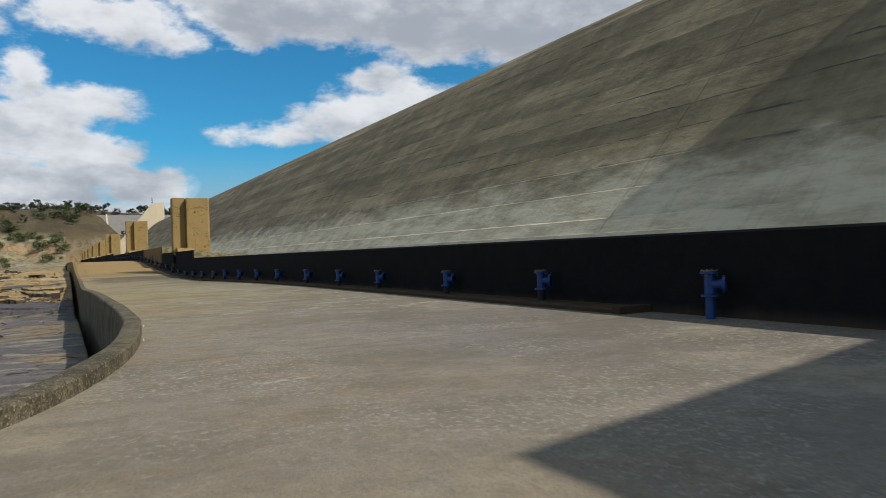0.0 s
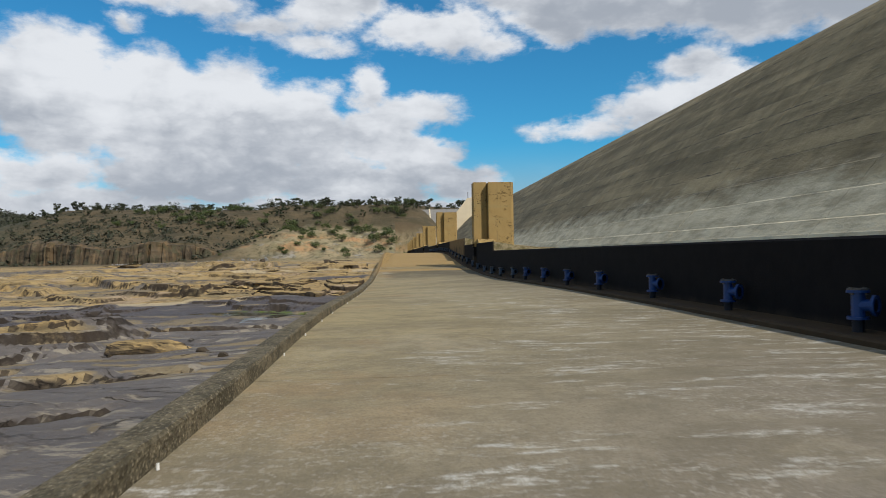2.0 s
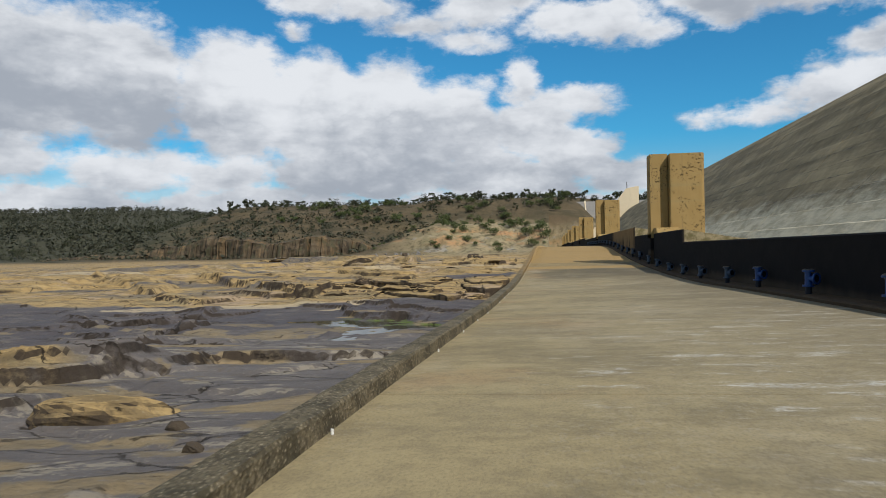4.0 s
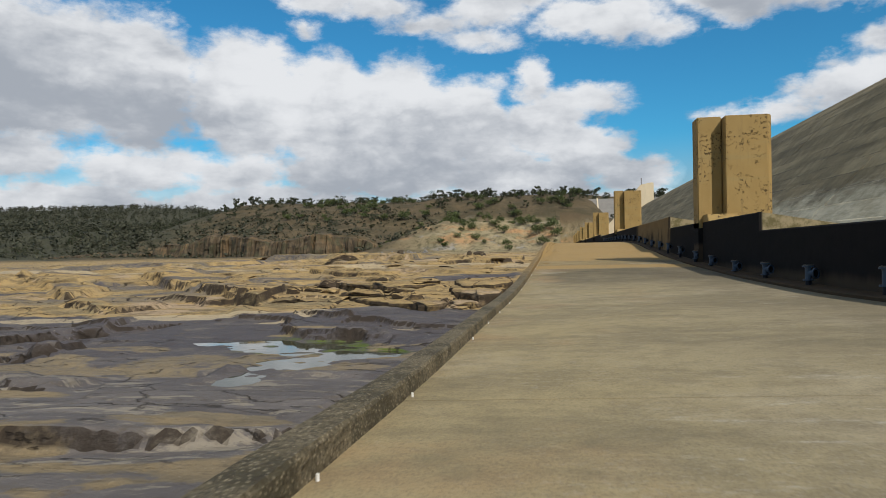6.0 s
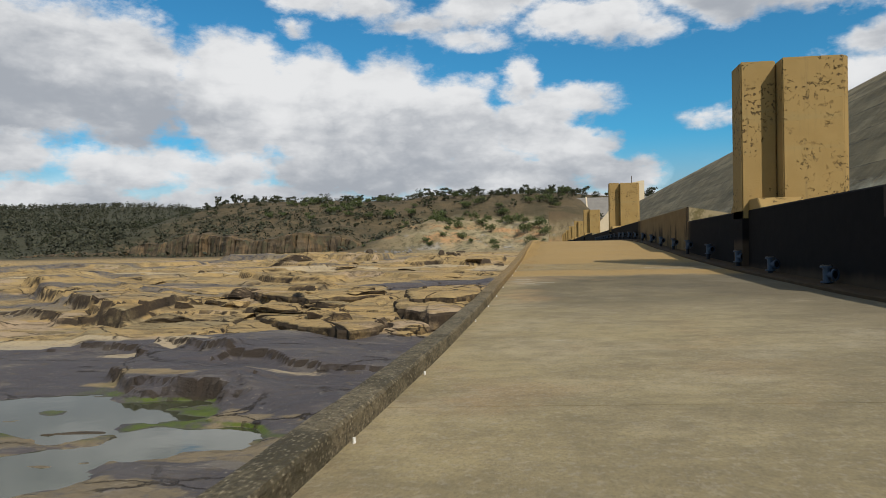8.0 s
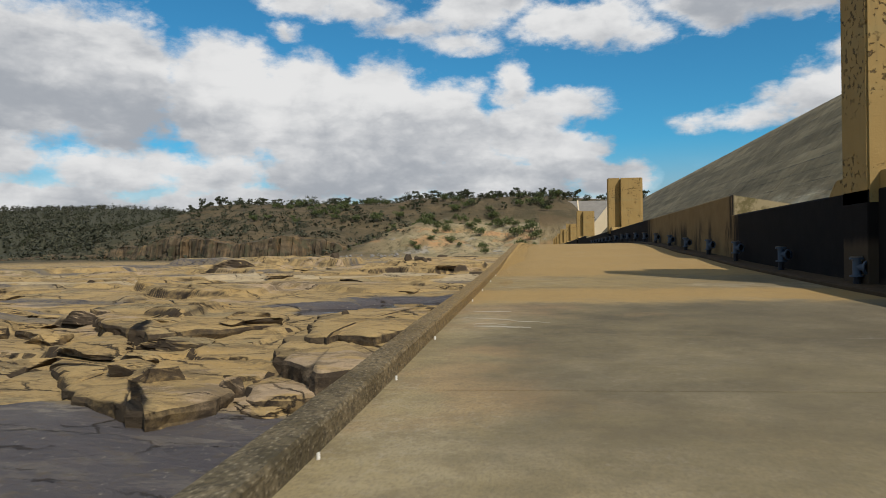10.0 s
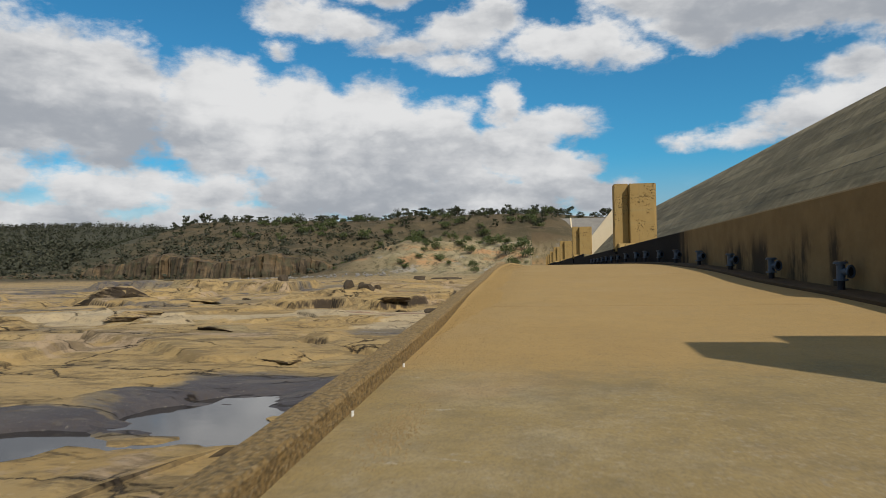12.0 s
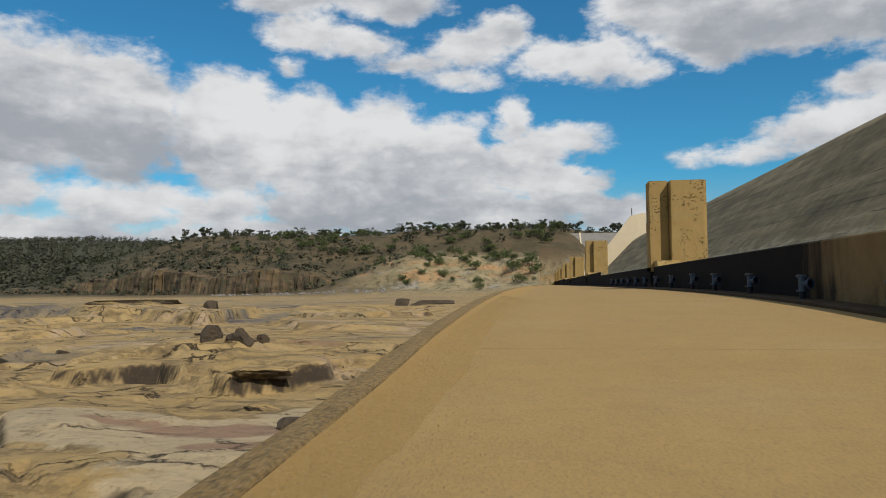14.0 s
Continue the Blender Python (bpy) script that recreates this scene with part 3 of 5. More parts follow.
def dam_paint(n, p):
    z = axis(n, p, 2)
    # every lift of concrete has weathered to its own tone
    lift = n.math("DIVIDE", n.math("ADD", z, n.math("MULTIPLY_ADD", n.noise(p, 0.8, 5.0, 0.7), 0.3, -0.18)), 1.15)
    level = n.math("FLOOR", lift)
    tone = n.tree.nodes.new("ShaderNodeCombineXYZ")
    n.tree.links.new(n.math("MULTIPLY", level, 3.7), tone.inputs[2])
    n.tree.links.new(n.math("MULTIPLY", axis(n, p, 1), 0.07), tone.inputs[1])
    each = n.noise(tone.outputs[0], 1.0, 4.0, 0.6)
    along = n.noise(n.scaled(p, (1.0, 0.045, 1.0)), 1.0, 4.0, 0.55)
    mottle = n.noise(n.scaled(p, (0.8, 0.8, 0.8)), 0.9, 9.0, 0.68)
    mixed = n.math("ADD", n.math("MULTIPLY", along, 0.30), n.math("ADD", n.math("MULTIPLY", each, 0.36), n.math("MULTIPLY", mottle, 0.34)))
    base = n.mix(n.step(mixed, 0.36, 0.64), (0.125, 0.100, 0.056), (0.375, 0.300, 0.172))
    blot = n.step(n.noise(n.scaled(p, (1.0, 0.6, 1.0)), 0.22, 8.0, 0.64), 0.40, 0.64)
    base = n.mix(n.math("MULTIPLY", blot, 0.55), base, (0.140, 0.112, 0.062))
    part_up = n.math("FRACT", lift)
    # lift tops darkened: concrete joints, with a thin shadow line painted in
    seam_shadow = n.math("MULTIPLY", n.step(part_up, 0.86, 0.97), n.step(n.noise(n.scaled(p, (1.0, 0.4, 1.0)), 0.9, 6.0, 0.7), 0.40, 0.60))
    base = n.mix(n.math("MULTIPLY", seam_shadow, 0.85), base, (0.052, 0.044, 0.032))
    rim = n.math("MULTIPLY", n.step(part_up, 0.12, 0.02), n.step(n.noise(n.scaled(p, (1.0, 0.5, 1.0)), 1.1, 7.0, 0.72), 0.50, 0.64))
    base = n.mix(n.math("MULTIPLY", rim, 0.15), base, (0.42, 0.38, 0.29))
    scour = n.step(n.math("ADD", z, n.math("MULTIPLY_ADD", n.noise(n.scaled(p, (1.0, 0.45, 1.0)), 0.6, 9.0, 0.74), 5.4, -2.7)), 1.7, 4.1, 1.0, 0.0)
    scour = n.math("MULTIPLY", scour, n.step(n.noise(n.scaled(p, (1.0, 0.3, 1.0)), 1.2, 8.0, 0.68), 0.36, 0.60, 0.45, 0.95))
    base = n.mix(scour, base, (0.66, 0.58, 0.41))
    chip = n.step(n.noise(n.scaled(p, (2.0, 1.0, 2.0)), 2.6, 8.0, 0.75), 0.66, 0.70)
    base = n.mix(n.math("MULTIPLY", chip, 0.6), base, (0.50, 0.48, 0.42))
    drip = n.step(n.noise(n.scaled(p, (0.35, 2.6, 0.35)), 1.0, 6.0, 0.65), 0.52, 0.70)
    base = n.mix(n.math("MULTIPLY", drip, 0.14), base, (0.08, 0.07, 0.055))
    height = n.math("ADD", n.math("MULTIPLY", along, 0.04), n.math("MULTIPLY", n.noise(n.scaled(p, (1.0, 0.7, 1.0)), 4.0, 7.0, 0.65), 0.035))
    return base, height, None


def pale_paint(n, p):
    base = n.mix(n.noise(p, 0.35, 6.0, 0.6), (0.60, 0.48, 0.31), (0.74, 0.62, 0.43))
    run = n.step(n.noise(n.scaled(p, (1.0, 1.0, 0.1)), 0.8, 5.0, 0.7), 0.55, 0.75)
    return n.mix(n.math("MULTIPLY", run, 0.3), base, (0.40, 0.35, 0.25)), n.math("MULTIPLY", n.noise(p, 4.0, 5.0), 0.02), None


def rock_paint(n, p):
    x, y, z = axis(n, p, 0), axis(n, p, 1), axis(n, p, 2)
    made = n.tree.nodes.new("ShaderNodeAttribute")
    made.attribute_name = "bed"
    black, pale_bed, plate = (axis(n, made.outputs[1], k) for k in range(3))
    red = n.math("SUBTRACT", 1.0, made.outputs[3])
    fine = n.noise(n.scaled(p, (0.8, 1.3, 1.0)), 3.2, 9.0, 0.74)
    tan = n.mix(n.noise(n.scaled(p, (0.7, 1.3, 1.0)), 0.55, 8.0, 0.68), (0.325, 0.204, 0.074), (0.515, 0.372, 0.172))
    # beds of other colour: ochre, olive grey, pinkish
    for k, (shade, lo, hi, much) in enumerate((((0.40, 0.262, 0.100), 0.52, 0.60, 0.7), ((0.22, 0.190, 0.115), 0.55, 0.62, 0.6), ((0.44, 0.325, 0.220), 0.55, 0.61, 0.7))):
        bed = n.step(n.noise(n.vmath("ADD", n.scaled(p, (0.7, 1.5, 1.0)), (13.0 * k + 5.0, 4.0 * k, 0.0)), 0.32, 8.0, 0.66, 0.3), lo, hi)
        tan = n.mix(n.math("MULTIPLY", bed, much), tan, shade)
    tan = n.mix(n.math("MULTIPLY", n.math("MULTIPLY", plate, plate), 0.30), tan, (0.30, 0.225, 0.125))
    dark = n.mix(n.noise(n.scaled(p, (0.7, 1.4, 1.0)), 0.9, 8.0, 0.70), (0.070, 0.061, 0.058), (0.270, 0.233, 0.200))
    dark = n.mix(n.math("MULTIPLY", plate, 0.45), dark, (0.070, 0.060, 0.060))
    film = n.step(n.noise(n.scaled(p, (0.55, 1.5, 0.4)), 1.1, 9.0, 0.72), 0.53, 0.58)
    dark = n.mix(n.math("MULTIPLY", film, 0.55), dark, (0.42, 0.355, 0.25))
    deep = n.math("MULTIPLY", n.step(y, 36.0, 44.0), n.step(n.noise(p, 0.35, 6.0, 0.6), 0.30, 0.50, 0.35, 0.75))
    dark = n.mix(deep, dark, (0.070, 0.062, 0.068))
    # brown weathering in blotches, denser towards the blackened bed
    blotch = n.step(n.noise(n.scaled(p, (0.6, 1.4, 1.0)), 1.25, 10.0, 0.76), 0.48, 0.58)
    tan = n.mix(n.math("MULTIPLY", blotch, 0.68), tan, (0.165, 0.118, 0.060))
    tan = n.mix(n.step(black, 0.02, 0.45, 0.0, 0.85), tan, n.mix(fine, (0.120, 0.098, 0.068), (0.300, 0.245, 0.165)))
    # the black skin breaks up at its edges
    ragged = n.math("ADD", black, n.math("MULTIPLY_ADD", fine, 1.3, -0.65))
    mix_wet = n.step(ragged, 0.38, 0.60)
    base = n.mix(mix_wet, tan, dark)
    crust = n.step(n.math("ADD", pale_bed, n.math("MULTIPLY_ADD", fine, 1.2, -0.60)), 0.34, 0.58)
    base = n.mix(n.math("MULTIPLY", crust, 0.75), base, (0.50, 0.395, 0.245))
    base = n.mix(n.math("MULTIPLY", n.step(n.math("ADD", red, n.math("MULTIPLY_ADD", fine, 0.9, -0.45)), 0.30, 0.75), 0.75), base, (0.270, 0.150, 0.095))
    # grit, lichen and small hollows
    base = n.mix(n.step(fine, 0.34, 0.46, 0.50, 0.0), base, (0.13, 0.098, 0.060))
    speckle = n.noise(p, 11.0, 7.0, 0.75)
    base = n.mix(n.step(speckle, 0.34, 0.46, 0.45, 0.0), base, (0.11, 0.084, 0.055))
    base = n.mix(n.step(speckle, 0.58, 0.70, 0.0, 0.35), base, (0.60, 0.52, 0.38))
    crack = n.math("MULTIPLY", n.step(n.noise(n.scaled(p, (0.45, 1.6, 1.0)), 1.5, 10.0, 0.76), 0.605, 0.645), 0.80)
    base = n.mix(crack, base, (0.060, 0.043, 0.028))
    joint_p = n.vmath("ADD", n.scaled(p, (0.42, 0.95, 0.3)), n.scaled(n.noise(p, 0.8, 8.0, 0.72, out=1), (0.55, 0.55, 0.55)))
    joints = n.step(n.voronoi(joint_p, 1.0, "DISTANCE_TO_EDGE"), 0.004, 0.018, 0.9, 0.0)
    joints = n.math("MULTIPLY", joints, n.step(n.noise(p, 0.45, 3.0), 0.42, 0.56))
    base = n.mix(joints, base, (0.050, 0.038, 0.026))
    # hills: dry grass, scrub and bare red banks
    far = n.step(y, 255.0, 300.0)
    grass = n.mix(n.noise(p, 0.06, 8.0, 0.65), (0.062, 0.048, 0.027), (0.165, 0.118, 0.062))
    scrub = n.step(n.noise(p, 0.09, 7.0, 0.7), 0.43, 0.58)
    leftward = n.step(x, -230.0, -120.0, 1.0, 0.55)
    scrub = n.math("MAXIMUM", scrub, n.step(x, -250.0, -205.0, 1.0, 0.0))
    grass = n.mix(n.math("MULTIPLY", scrub, leftward), grass, (0.046, 0.042, 0.022))
    green = n.step(n.math("ADD", x, n.math("MULTIPLY_ADD", n.noise(p, 0.03, 5.0), 80.0, -40.0)), -235.0, -180.0, 0.85, 0.0)
    grass = n.mix(green, grass, n.mix(n.noise(p, 0.12, 7.0, 0.7), (0.038, 0.039, 0.024), (0.085, 0.080, 0.048)))
    bank = n.math("MULTIPLY", n.step(n.math("ADD", x, n.math("MULTIPLY_ADD", n.noise(p, 0.05, 5.0), 60.0, -30.0)), -78.0, -38.0), n.step(n.math("ADD", z, n.math("MULTIPLY_ADD", n.noise(p, 0.06, 5.0), 16.0, -8.0)), 10.0, 17.0, 1.0, 0.0))
    soil = n.mix(n.noise(n.scaled(p, (1.0, 1.0, 3.0)), 0.5, 8.0, 0.72), (0.200, 0.158, 0.082), (0.430, 0.345, 0.205))
    orange = n.math("MULTIPLY", n.step(n.noise(n.scaled(p, (0.6, 0.6, 2.5)), 0.10, 7.0, 0.70), 0.48, 0.60), n.step(n.math("ABSOLUTE", n.math("SUBTRACT", z, 5.5)), 2.0, 5.0, 0.9, 0.15))
    soil = n.mix(orange, soil, (0.42, 0.225, 0.100))
    bluish = n.step(n.noise(n.vmath("ADD", n.scaled(p, (0.8, 0.8, 1.5)), (31.0, 4.0, 2.0)), 0.13, 7.0, 0.7), 0.56, 0.64)
    soil = n.mix(n.math("MULTIPLY", bluish, 0.7), soil, (0.30, 0.285, 0.255))
    speck = n.step(n.noise(p, 0.45, 8.0, 0.78), 0.50, 0.60, 0.0, 0.75)
    soil = n.mix(n.step(n.noise(n.vmath("ADD", p, (9.0, 17.0, 3.0)), 0.16, 8.0, 0.72), 0.46, 0.58, 0.0, 0.6), soil, (0.185, 0.160, 0.078))
    soil = n.mix(speck, soil, (0.085, 0.072, 0.038))
    grass = n.mix(bank, grass, soil)
    normal = n.add("ShaderNodeNewGeometry", out=1)
    # green algae along the shore of the larger pool
    rim = n.math("MULTIPLY", n.step(n.math("ABSOLUTE", n.math("ADD", z, 2.672)), 0.012, 0.035, 1.0, 0.0), n.step(n.math("ADD", y, n.math("MULTIPLY_ADD", n.noise(p, 0.8, 5.0), 2.0, -1.0)), 42.4, 43.2))
    rim = n.math("MULTIPLY", rim, n.step(y, 46.0, 46.8, 1.0, 0.0))
    rim = n.math("MULTIPLY", rim, n.step(n.noise(p, 0.9, 6.0, 0.7), 0.42, 0.55))
    base = n.mix(n.math("MULTIPLY", rim, n.step(x, -6.6, -5.4, 0.0, 0.9)), base, (0.10, 0.135, 0.016))
    steep = n.step(axis(n, normal, 2), 0.55, 0.80, 1.0, 0.0)
    grass = n.mix(n.math("MULTIPLY", steep, 0.6), grass, (0.12, 0.085, 0.05))
    base = n.mix(far, base, grass)
    # broken faces darkened in blotches: black stain with the shade of undercuts painted in
    steep_stain_shade = n.math("MULTIPLY", n.step(axis(n, normal, 2), 0.55, 0.86, 1.0, 0.0), n.math("SUBTRACT", 1.0, far))
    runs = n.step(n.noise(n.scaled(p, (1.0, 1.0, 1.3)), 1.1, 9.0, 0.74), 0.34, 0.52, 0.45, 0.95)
    base = n.mix(n.math("MULTIPLY", steep_stain_shade, runs), base, (0.045, 0.033, 0.023))
    height = n.math("ADD", n.math("ADD", n.math("MULTIPLY", n.noise(n.scaled(p, (0.7, 1.5, 1.0)), 1.8, 10.0, 0.70), 0.10), n.math("MULTIPLY", n.voronoi(n.scaled(joint_p, (2.2, 2.2, 2.2)), 1.0), 0.03)), n.math("MULTIPLY", speckle, 0.025))
    height = n.math("SUBTRACT", height, n.math("MULTIPLY", n.math("MAXIMUM", joints, crack), 0.06))
    return base, height, n.step(mix_wet, 0.0, 1.0, 0.92, 0.72)


def cliff_paint(n, p):
    run = n.noise(n.scaled(p, (1.0, 1.0, 0.10)), 0.42, 7.0, 0.72)
    base = n.mix(n.step(run, 0.34, 0.64), (0.026, 0.021, 0.015), (0.130, 0.094, 0.056))
    ochre = n.step(n.noise(n.scaled(p, (1.0, 1.0, 0.2)), 0.11, 5.0, 0.6), 0.52, 0.66)
    base = n.mix(n.math("MULTIPLY", ochre, 0.6), base, (0.235, 0.145, 0.066))
    base = n.mix(n.step(n.noise(p, 0.25, 6.0, 0.7), 0.48, 0.62, 0.0, 0.75), base, (0.070, 0.066, 0.036))
    return base, n.math("MULTIPLY", n.noise(p, 1.1, 6.0, 0.7), 0.3), None


def leaf_paint(n, p):
    tone = n.add("ShaderNodeNewGeometry", out=8)
    return n.mix(tone, (0.032, 0.038, 0.018), (0.070, 0.074, 0.036)), None, None


def woods_paint(n, p):
    tone = n.add("ShaderNodeNewGeometry", out=8)
    return n.mix(tone, (0.040, 0.042, 0.026), (0.078, 0.076, 0.046)), None, None


def shrub_paint(n, p):
    tone = n.add("ShaderNodeNewGeometry", out=8)
    return n.mix(tone, (0.042, 0.060, 0.018), (0.115, 0.135, 0.044)), None, None


def two_tone(a, b, scale=6.0, relief=0.004):
    def build(n, p):
        f = n.noise(p, scale, 6.0, 0.65)
        return n.mix(f, a, b), n.math("MULTIPLY", n.noise(p, scale * 4, 5.0), relief), None
    return build


def drift_paint(n, p):
    base = n.mix(n.noise(p, 3.0, 7.0, 0.7), (0.335, 0.208, 0.071), (0.415, 0.270, 0.098))
    grit = n.noise(p, 34.0, 6.0, 0.75)
    base = n.mix(n.step(grit, 0.50, 0.62, 0.0, 0.4), base, (0.200, 0.130, 0.055))
    base = n.mix(n.step(n.noise(n.vmath("ADD", p, (2.0, 1.0, 3.0)), 42.0, 5.0, 0.75), 0.56, 0.66, 0.0, 0.6), base, (0.46, 0.36, 0.21))
    return base, n.math("MULTIPLY", grit, 0.02), None


def water_paint(n, p):
    f = n.noise(p, 0.5, 4.0)
    return n.mix(f, (0.030, 0.040, 0.018), (0.062, 0.064, 0.032)), n.math("MULTIPLY", n.noise(p, 3.0, 3.0), 0.0015), None


APRON = material("worn_concrete_apron", apron_paint)
KERB = material("exposed_aggregate_kerb", kerb_paint)
WALL = material("stained_shaded_sill_concrete", wall_paint, 0.95, spec=0.08)
PIER = material("ochre_weathered_concrete", pier_paint)
DAM = material("streaked_dam_concrete", dam_paint)
PALE = material("pale_concrete", pale_paint)
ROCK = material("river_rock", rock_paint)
CLIFF = material("stained_cliff_rock", cliff_paint, 0.95)
FOOT = material("dark_brown_concrete", two_tone((0.045, 0.030, 0.018), (0.105, 0.070, 0.040), 3.0, 0.006), 0.9, spec=0.1)
WOODS = material("dull_distant_leaves", woods_paint, 0.8)
LEAF = material("eucalypt_leaves", leaf_paint, 0.7)
SHRUB = material("shrub_leaves", shrub_paint, 0.7)
BARK = material("bark", two_tone((0.10, 0.075, 0.05), (0.24, 0.20, 0.15), 1.5, 0.02))
BLUE = material("blue_enamel", two_tone((0.006, 0.034, 0.14), (0.012, 0.058, 0.22), 9.0, 0.0015), 0.42, spec=0.5)
FADED = material("faded_blue_enamel", two_tone((0.030, 0.050, 0.085), (0.075, 0.105, 0.15), 9.0, 0.0015), 0.5, spec=0.4)
DARK_STEEL = material("dark_steel", two_tone((0.012, 0.013, 0.018), (0.03, 0.03, 0.04), 9.0), 0.6)
STEEL = material("weathered_steel", two_tone((0.10, 0.09, 0.08), (0.22, 0.19, 0.16), 20.0, 0.002), 0.6, 0.6)
SOCKET = material("bore_shade", two_tone((0.006, 0.007, 0.01), (0.012, 0.012, 0.015), 9.0), 0.8)
PEG = material("white_paint", two_tone((0.74, 0.72, 0.66), (0.82, 0.80, 0.75), 30.0, 0.001), 0.6)
JOINT = material("joint_filler", two_tone((0.07, 0.06, 0.045), (0.13, 0.11, 0.08), 12.0))
GRAVEL = material("brown_gravel", two_tone((0.19, 0.13, 0.055), (0.36, 0.26, 0.13), 3.0, 0.004))
DRIFT = material("brown_sand_drift", drift_paint, 0.95)
DARKROCK = material("blackened_rock", two_tone((0.026, 0.020, 0.016), (0.125, 0.092, 0.056), 2.6, 0.06))
VEIN = material("pale_mineral_crust", two_tone((0.24, 0.21, 0.16), (0.50, 0.45, 0.37), 25.0, 0.003))
RUBBLE = material("grey_rockfill", two_tone((0.15, 0.135, 0.115), (0.30, 0.275, 0.24), 0.4, 0.15))
WATER = material("still_green_water", water_paint, 0.04, spec=0.5)
DARKWATER = material("still_dark_water", two_tone((0.014, 0.013, 0.013), (0.030, 0.027, 0.024), 0.6, 0.001), 0.04, spec=0.5)


# ---------------------------------------------------------------- mesh helpers
def mesh_of(name, verts, faces, mat, soft=False):
    me = bpy.data.meshes.new(name)
    me.from_pydata([tuple(map(float, q)) for q in verts], [], [tuple(map(int, q)) for q in faces])
    me.materials.append(mat)
    if soft:
        me.polygons.foreach_set("use_smooth", [True] * len(me.polygons))
    me.update()
    return me


def from_bm(name, bm, mat, soft=False):
    me = bpy.data.meshes.new(name)
    bmesh.ops.recalc_face_normals(bm, faces=bm.faces)
    bm.to_mesh(me)
    bm.free()
    me.materials.append(mat)
    if soft:
        me.polygons.foreach_set("use_smooth", [True] * len(me.polygons))
    return me


def part(name, bm, mat, parent=None, label="", soft=False):
    ob = new(name, bm if isinstance(bm, bpy.types.Mesh) else from_bm(name, bm, mat, soft))
    ob.parent = parent
    return tagged(ob, label=label)


def grid_mesh(name, xs, ys, zs, mat, soft=True):
    """xs, ys, zs: arrays of one shape (rows, columns)."""
    r, c = xs.shape
    verts = np.stack([xs, ys, zs], -1).reshape(-1, 3)
    i = np.arange(r * c).reshape(r, c)
    faces = np.stack([i[:-1, :-1], i[:-1, 1:], i[1:, 1:], i[1:, :-1]], -1).reshape(-1, 4)
    me = bpy.data.meshes.new(name)
    me.vertices.add(len(verts))
    me.vertices.foreach_set("co", verts.ravel())
    me.loops.add(faces.size)
    me.loops.foreach_set("vertex_index", faces.ravel())
    me.polygons.add(len(faces))
    me.polygons.foreach_set("loop_start", np.arange(0, faces.size, 4))
    me.polygons.foreach_set("use_smooth", np.full(len(faces), soft))
    me.update(calc_edges=True)
    me.validate()
    me.materials.append(mat)
    return me


def prism(outline, lo, hi, bevel=0.0, axis_order="xyz"):
    """A polygon of the first two axes drawn along the third, as a bmesh."""
    bm = bmesh.new()
    at = [axis_order.index(k) for k in "xyz"]

    def place(u, v, w):
        q = (u, v, w)
        return tuple(q[k] for k in at)
    a = [bm.verts.new(place(u, v, lo)) for u, v in outline]
    b = [bm.verts.new(place(u, v, hi)) for u, v in outline]
    k = len(outline)
    bm.faces.new(a)
    bm.faces.new(b[::-1])
    for i in range(k):
        bm.faces.new((a[i], b[i], b[(i + 1) % k], a[(i + 1) % k]))
    bmesh.ops.recalc_face_normals(bm, faces=bm.faces)
    if bevel:
        bmesh.ops.bevel(bm, geom=bm.edges[:], offset=bevel, segments=2, affect="EDGES", clamp_overlap=True)
    return bm


def tube(bm, a, b, r0, r1=None, seg=14):
    """A closed round bar from a to b, added to bm."""
    a, b = Vector(a), Vector(b)
    turn = (b - a).to_track_quat("Z", "Y").to_matrix().to_4x4()
    bmesh.ops.create_cone(bm, cap_ends=True, segments=seg, radius1=r0, radius2=r0 if r1 is None else r1, depth=(b - a).length,
                          matrix=Matrix.Translation((a + b) / 2) @ turn)
    return bm


# ---------------------------------------------------------------- ground
def spaced(knots):
    """Positions whose spacing runs smoothly through (position, spacing) pairs."""
    out = [knots[0][0]]
    px, ps = [k[0] for k in knots], [k[1] for k in knots]
    while out[-1] < px[-1]:
        out.append(out[-1] + float(np.interp(out[-1], px, ps)))
    return np.array(out)


gx = np.concatenate([-spaced(((-0.45, 0.07), (8, 0.085), (20, 0.30), (60, 1.5), (250, 4.0), (520, 8.0), (900, 40), (2600, 300)))[::-1],
                     np.array([0.47, 0.8, 4, 10, 18, 26, 36, 50, 70, 100, 160, 260, 500, 1100, 2600])])
gy = np.concatenate([np.array([-900, -300, -100, -40, -15.0]),
                     spaced(((-6, 0.7), (10, 0.22), (17, 0.11), (40, 0.10), (47, 0.07), (55, 0.07), (62, 0.085), (78, 0.10), (92, 0.22), (130, 0.7), (250, 2.6), (310, 1.8), (350, 2.0), (470, 3.5), (900, 25), (3200, 300)))])
GX, GY = np.meshgrid(gx, gy)
GZ = ground_z(GX, GY)
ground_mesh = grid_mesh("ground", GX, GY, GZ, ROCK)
# flat treads are shaded smooth, risers and broken edges keep their facets
tilt = np.hypot(np.diff(GZ, axis=1)[:-1] / np.diff(GX, axis=1)[:-1], np.diff(GZ, axis=0)[:, :-1] / np.diff(GY, axis=0)[:, :-1])
ground_mesh.polygons.foreach_set("use_smooth", ((tilt < 1.2) | (GY[:-1, :-1] > 56)).ravel())
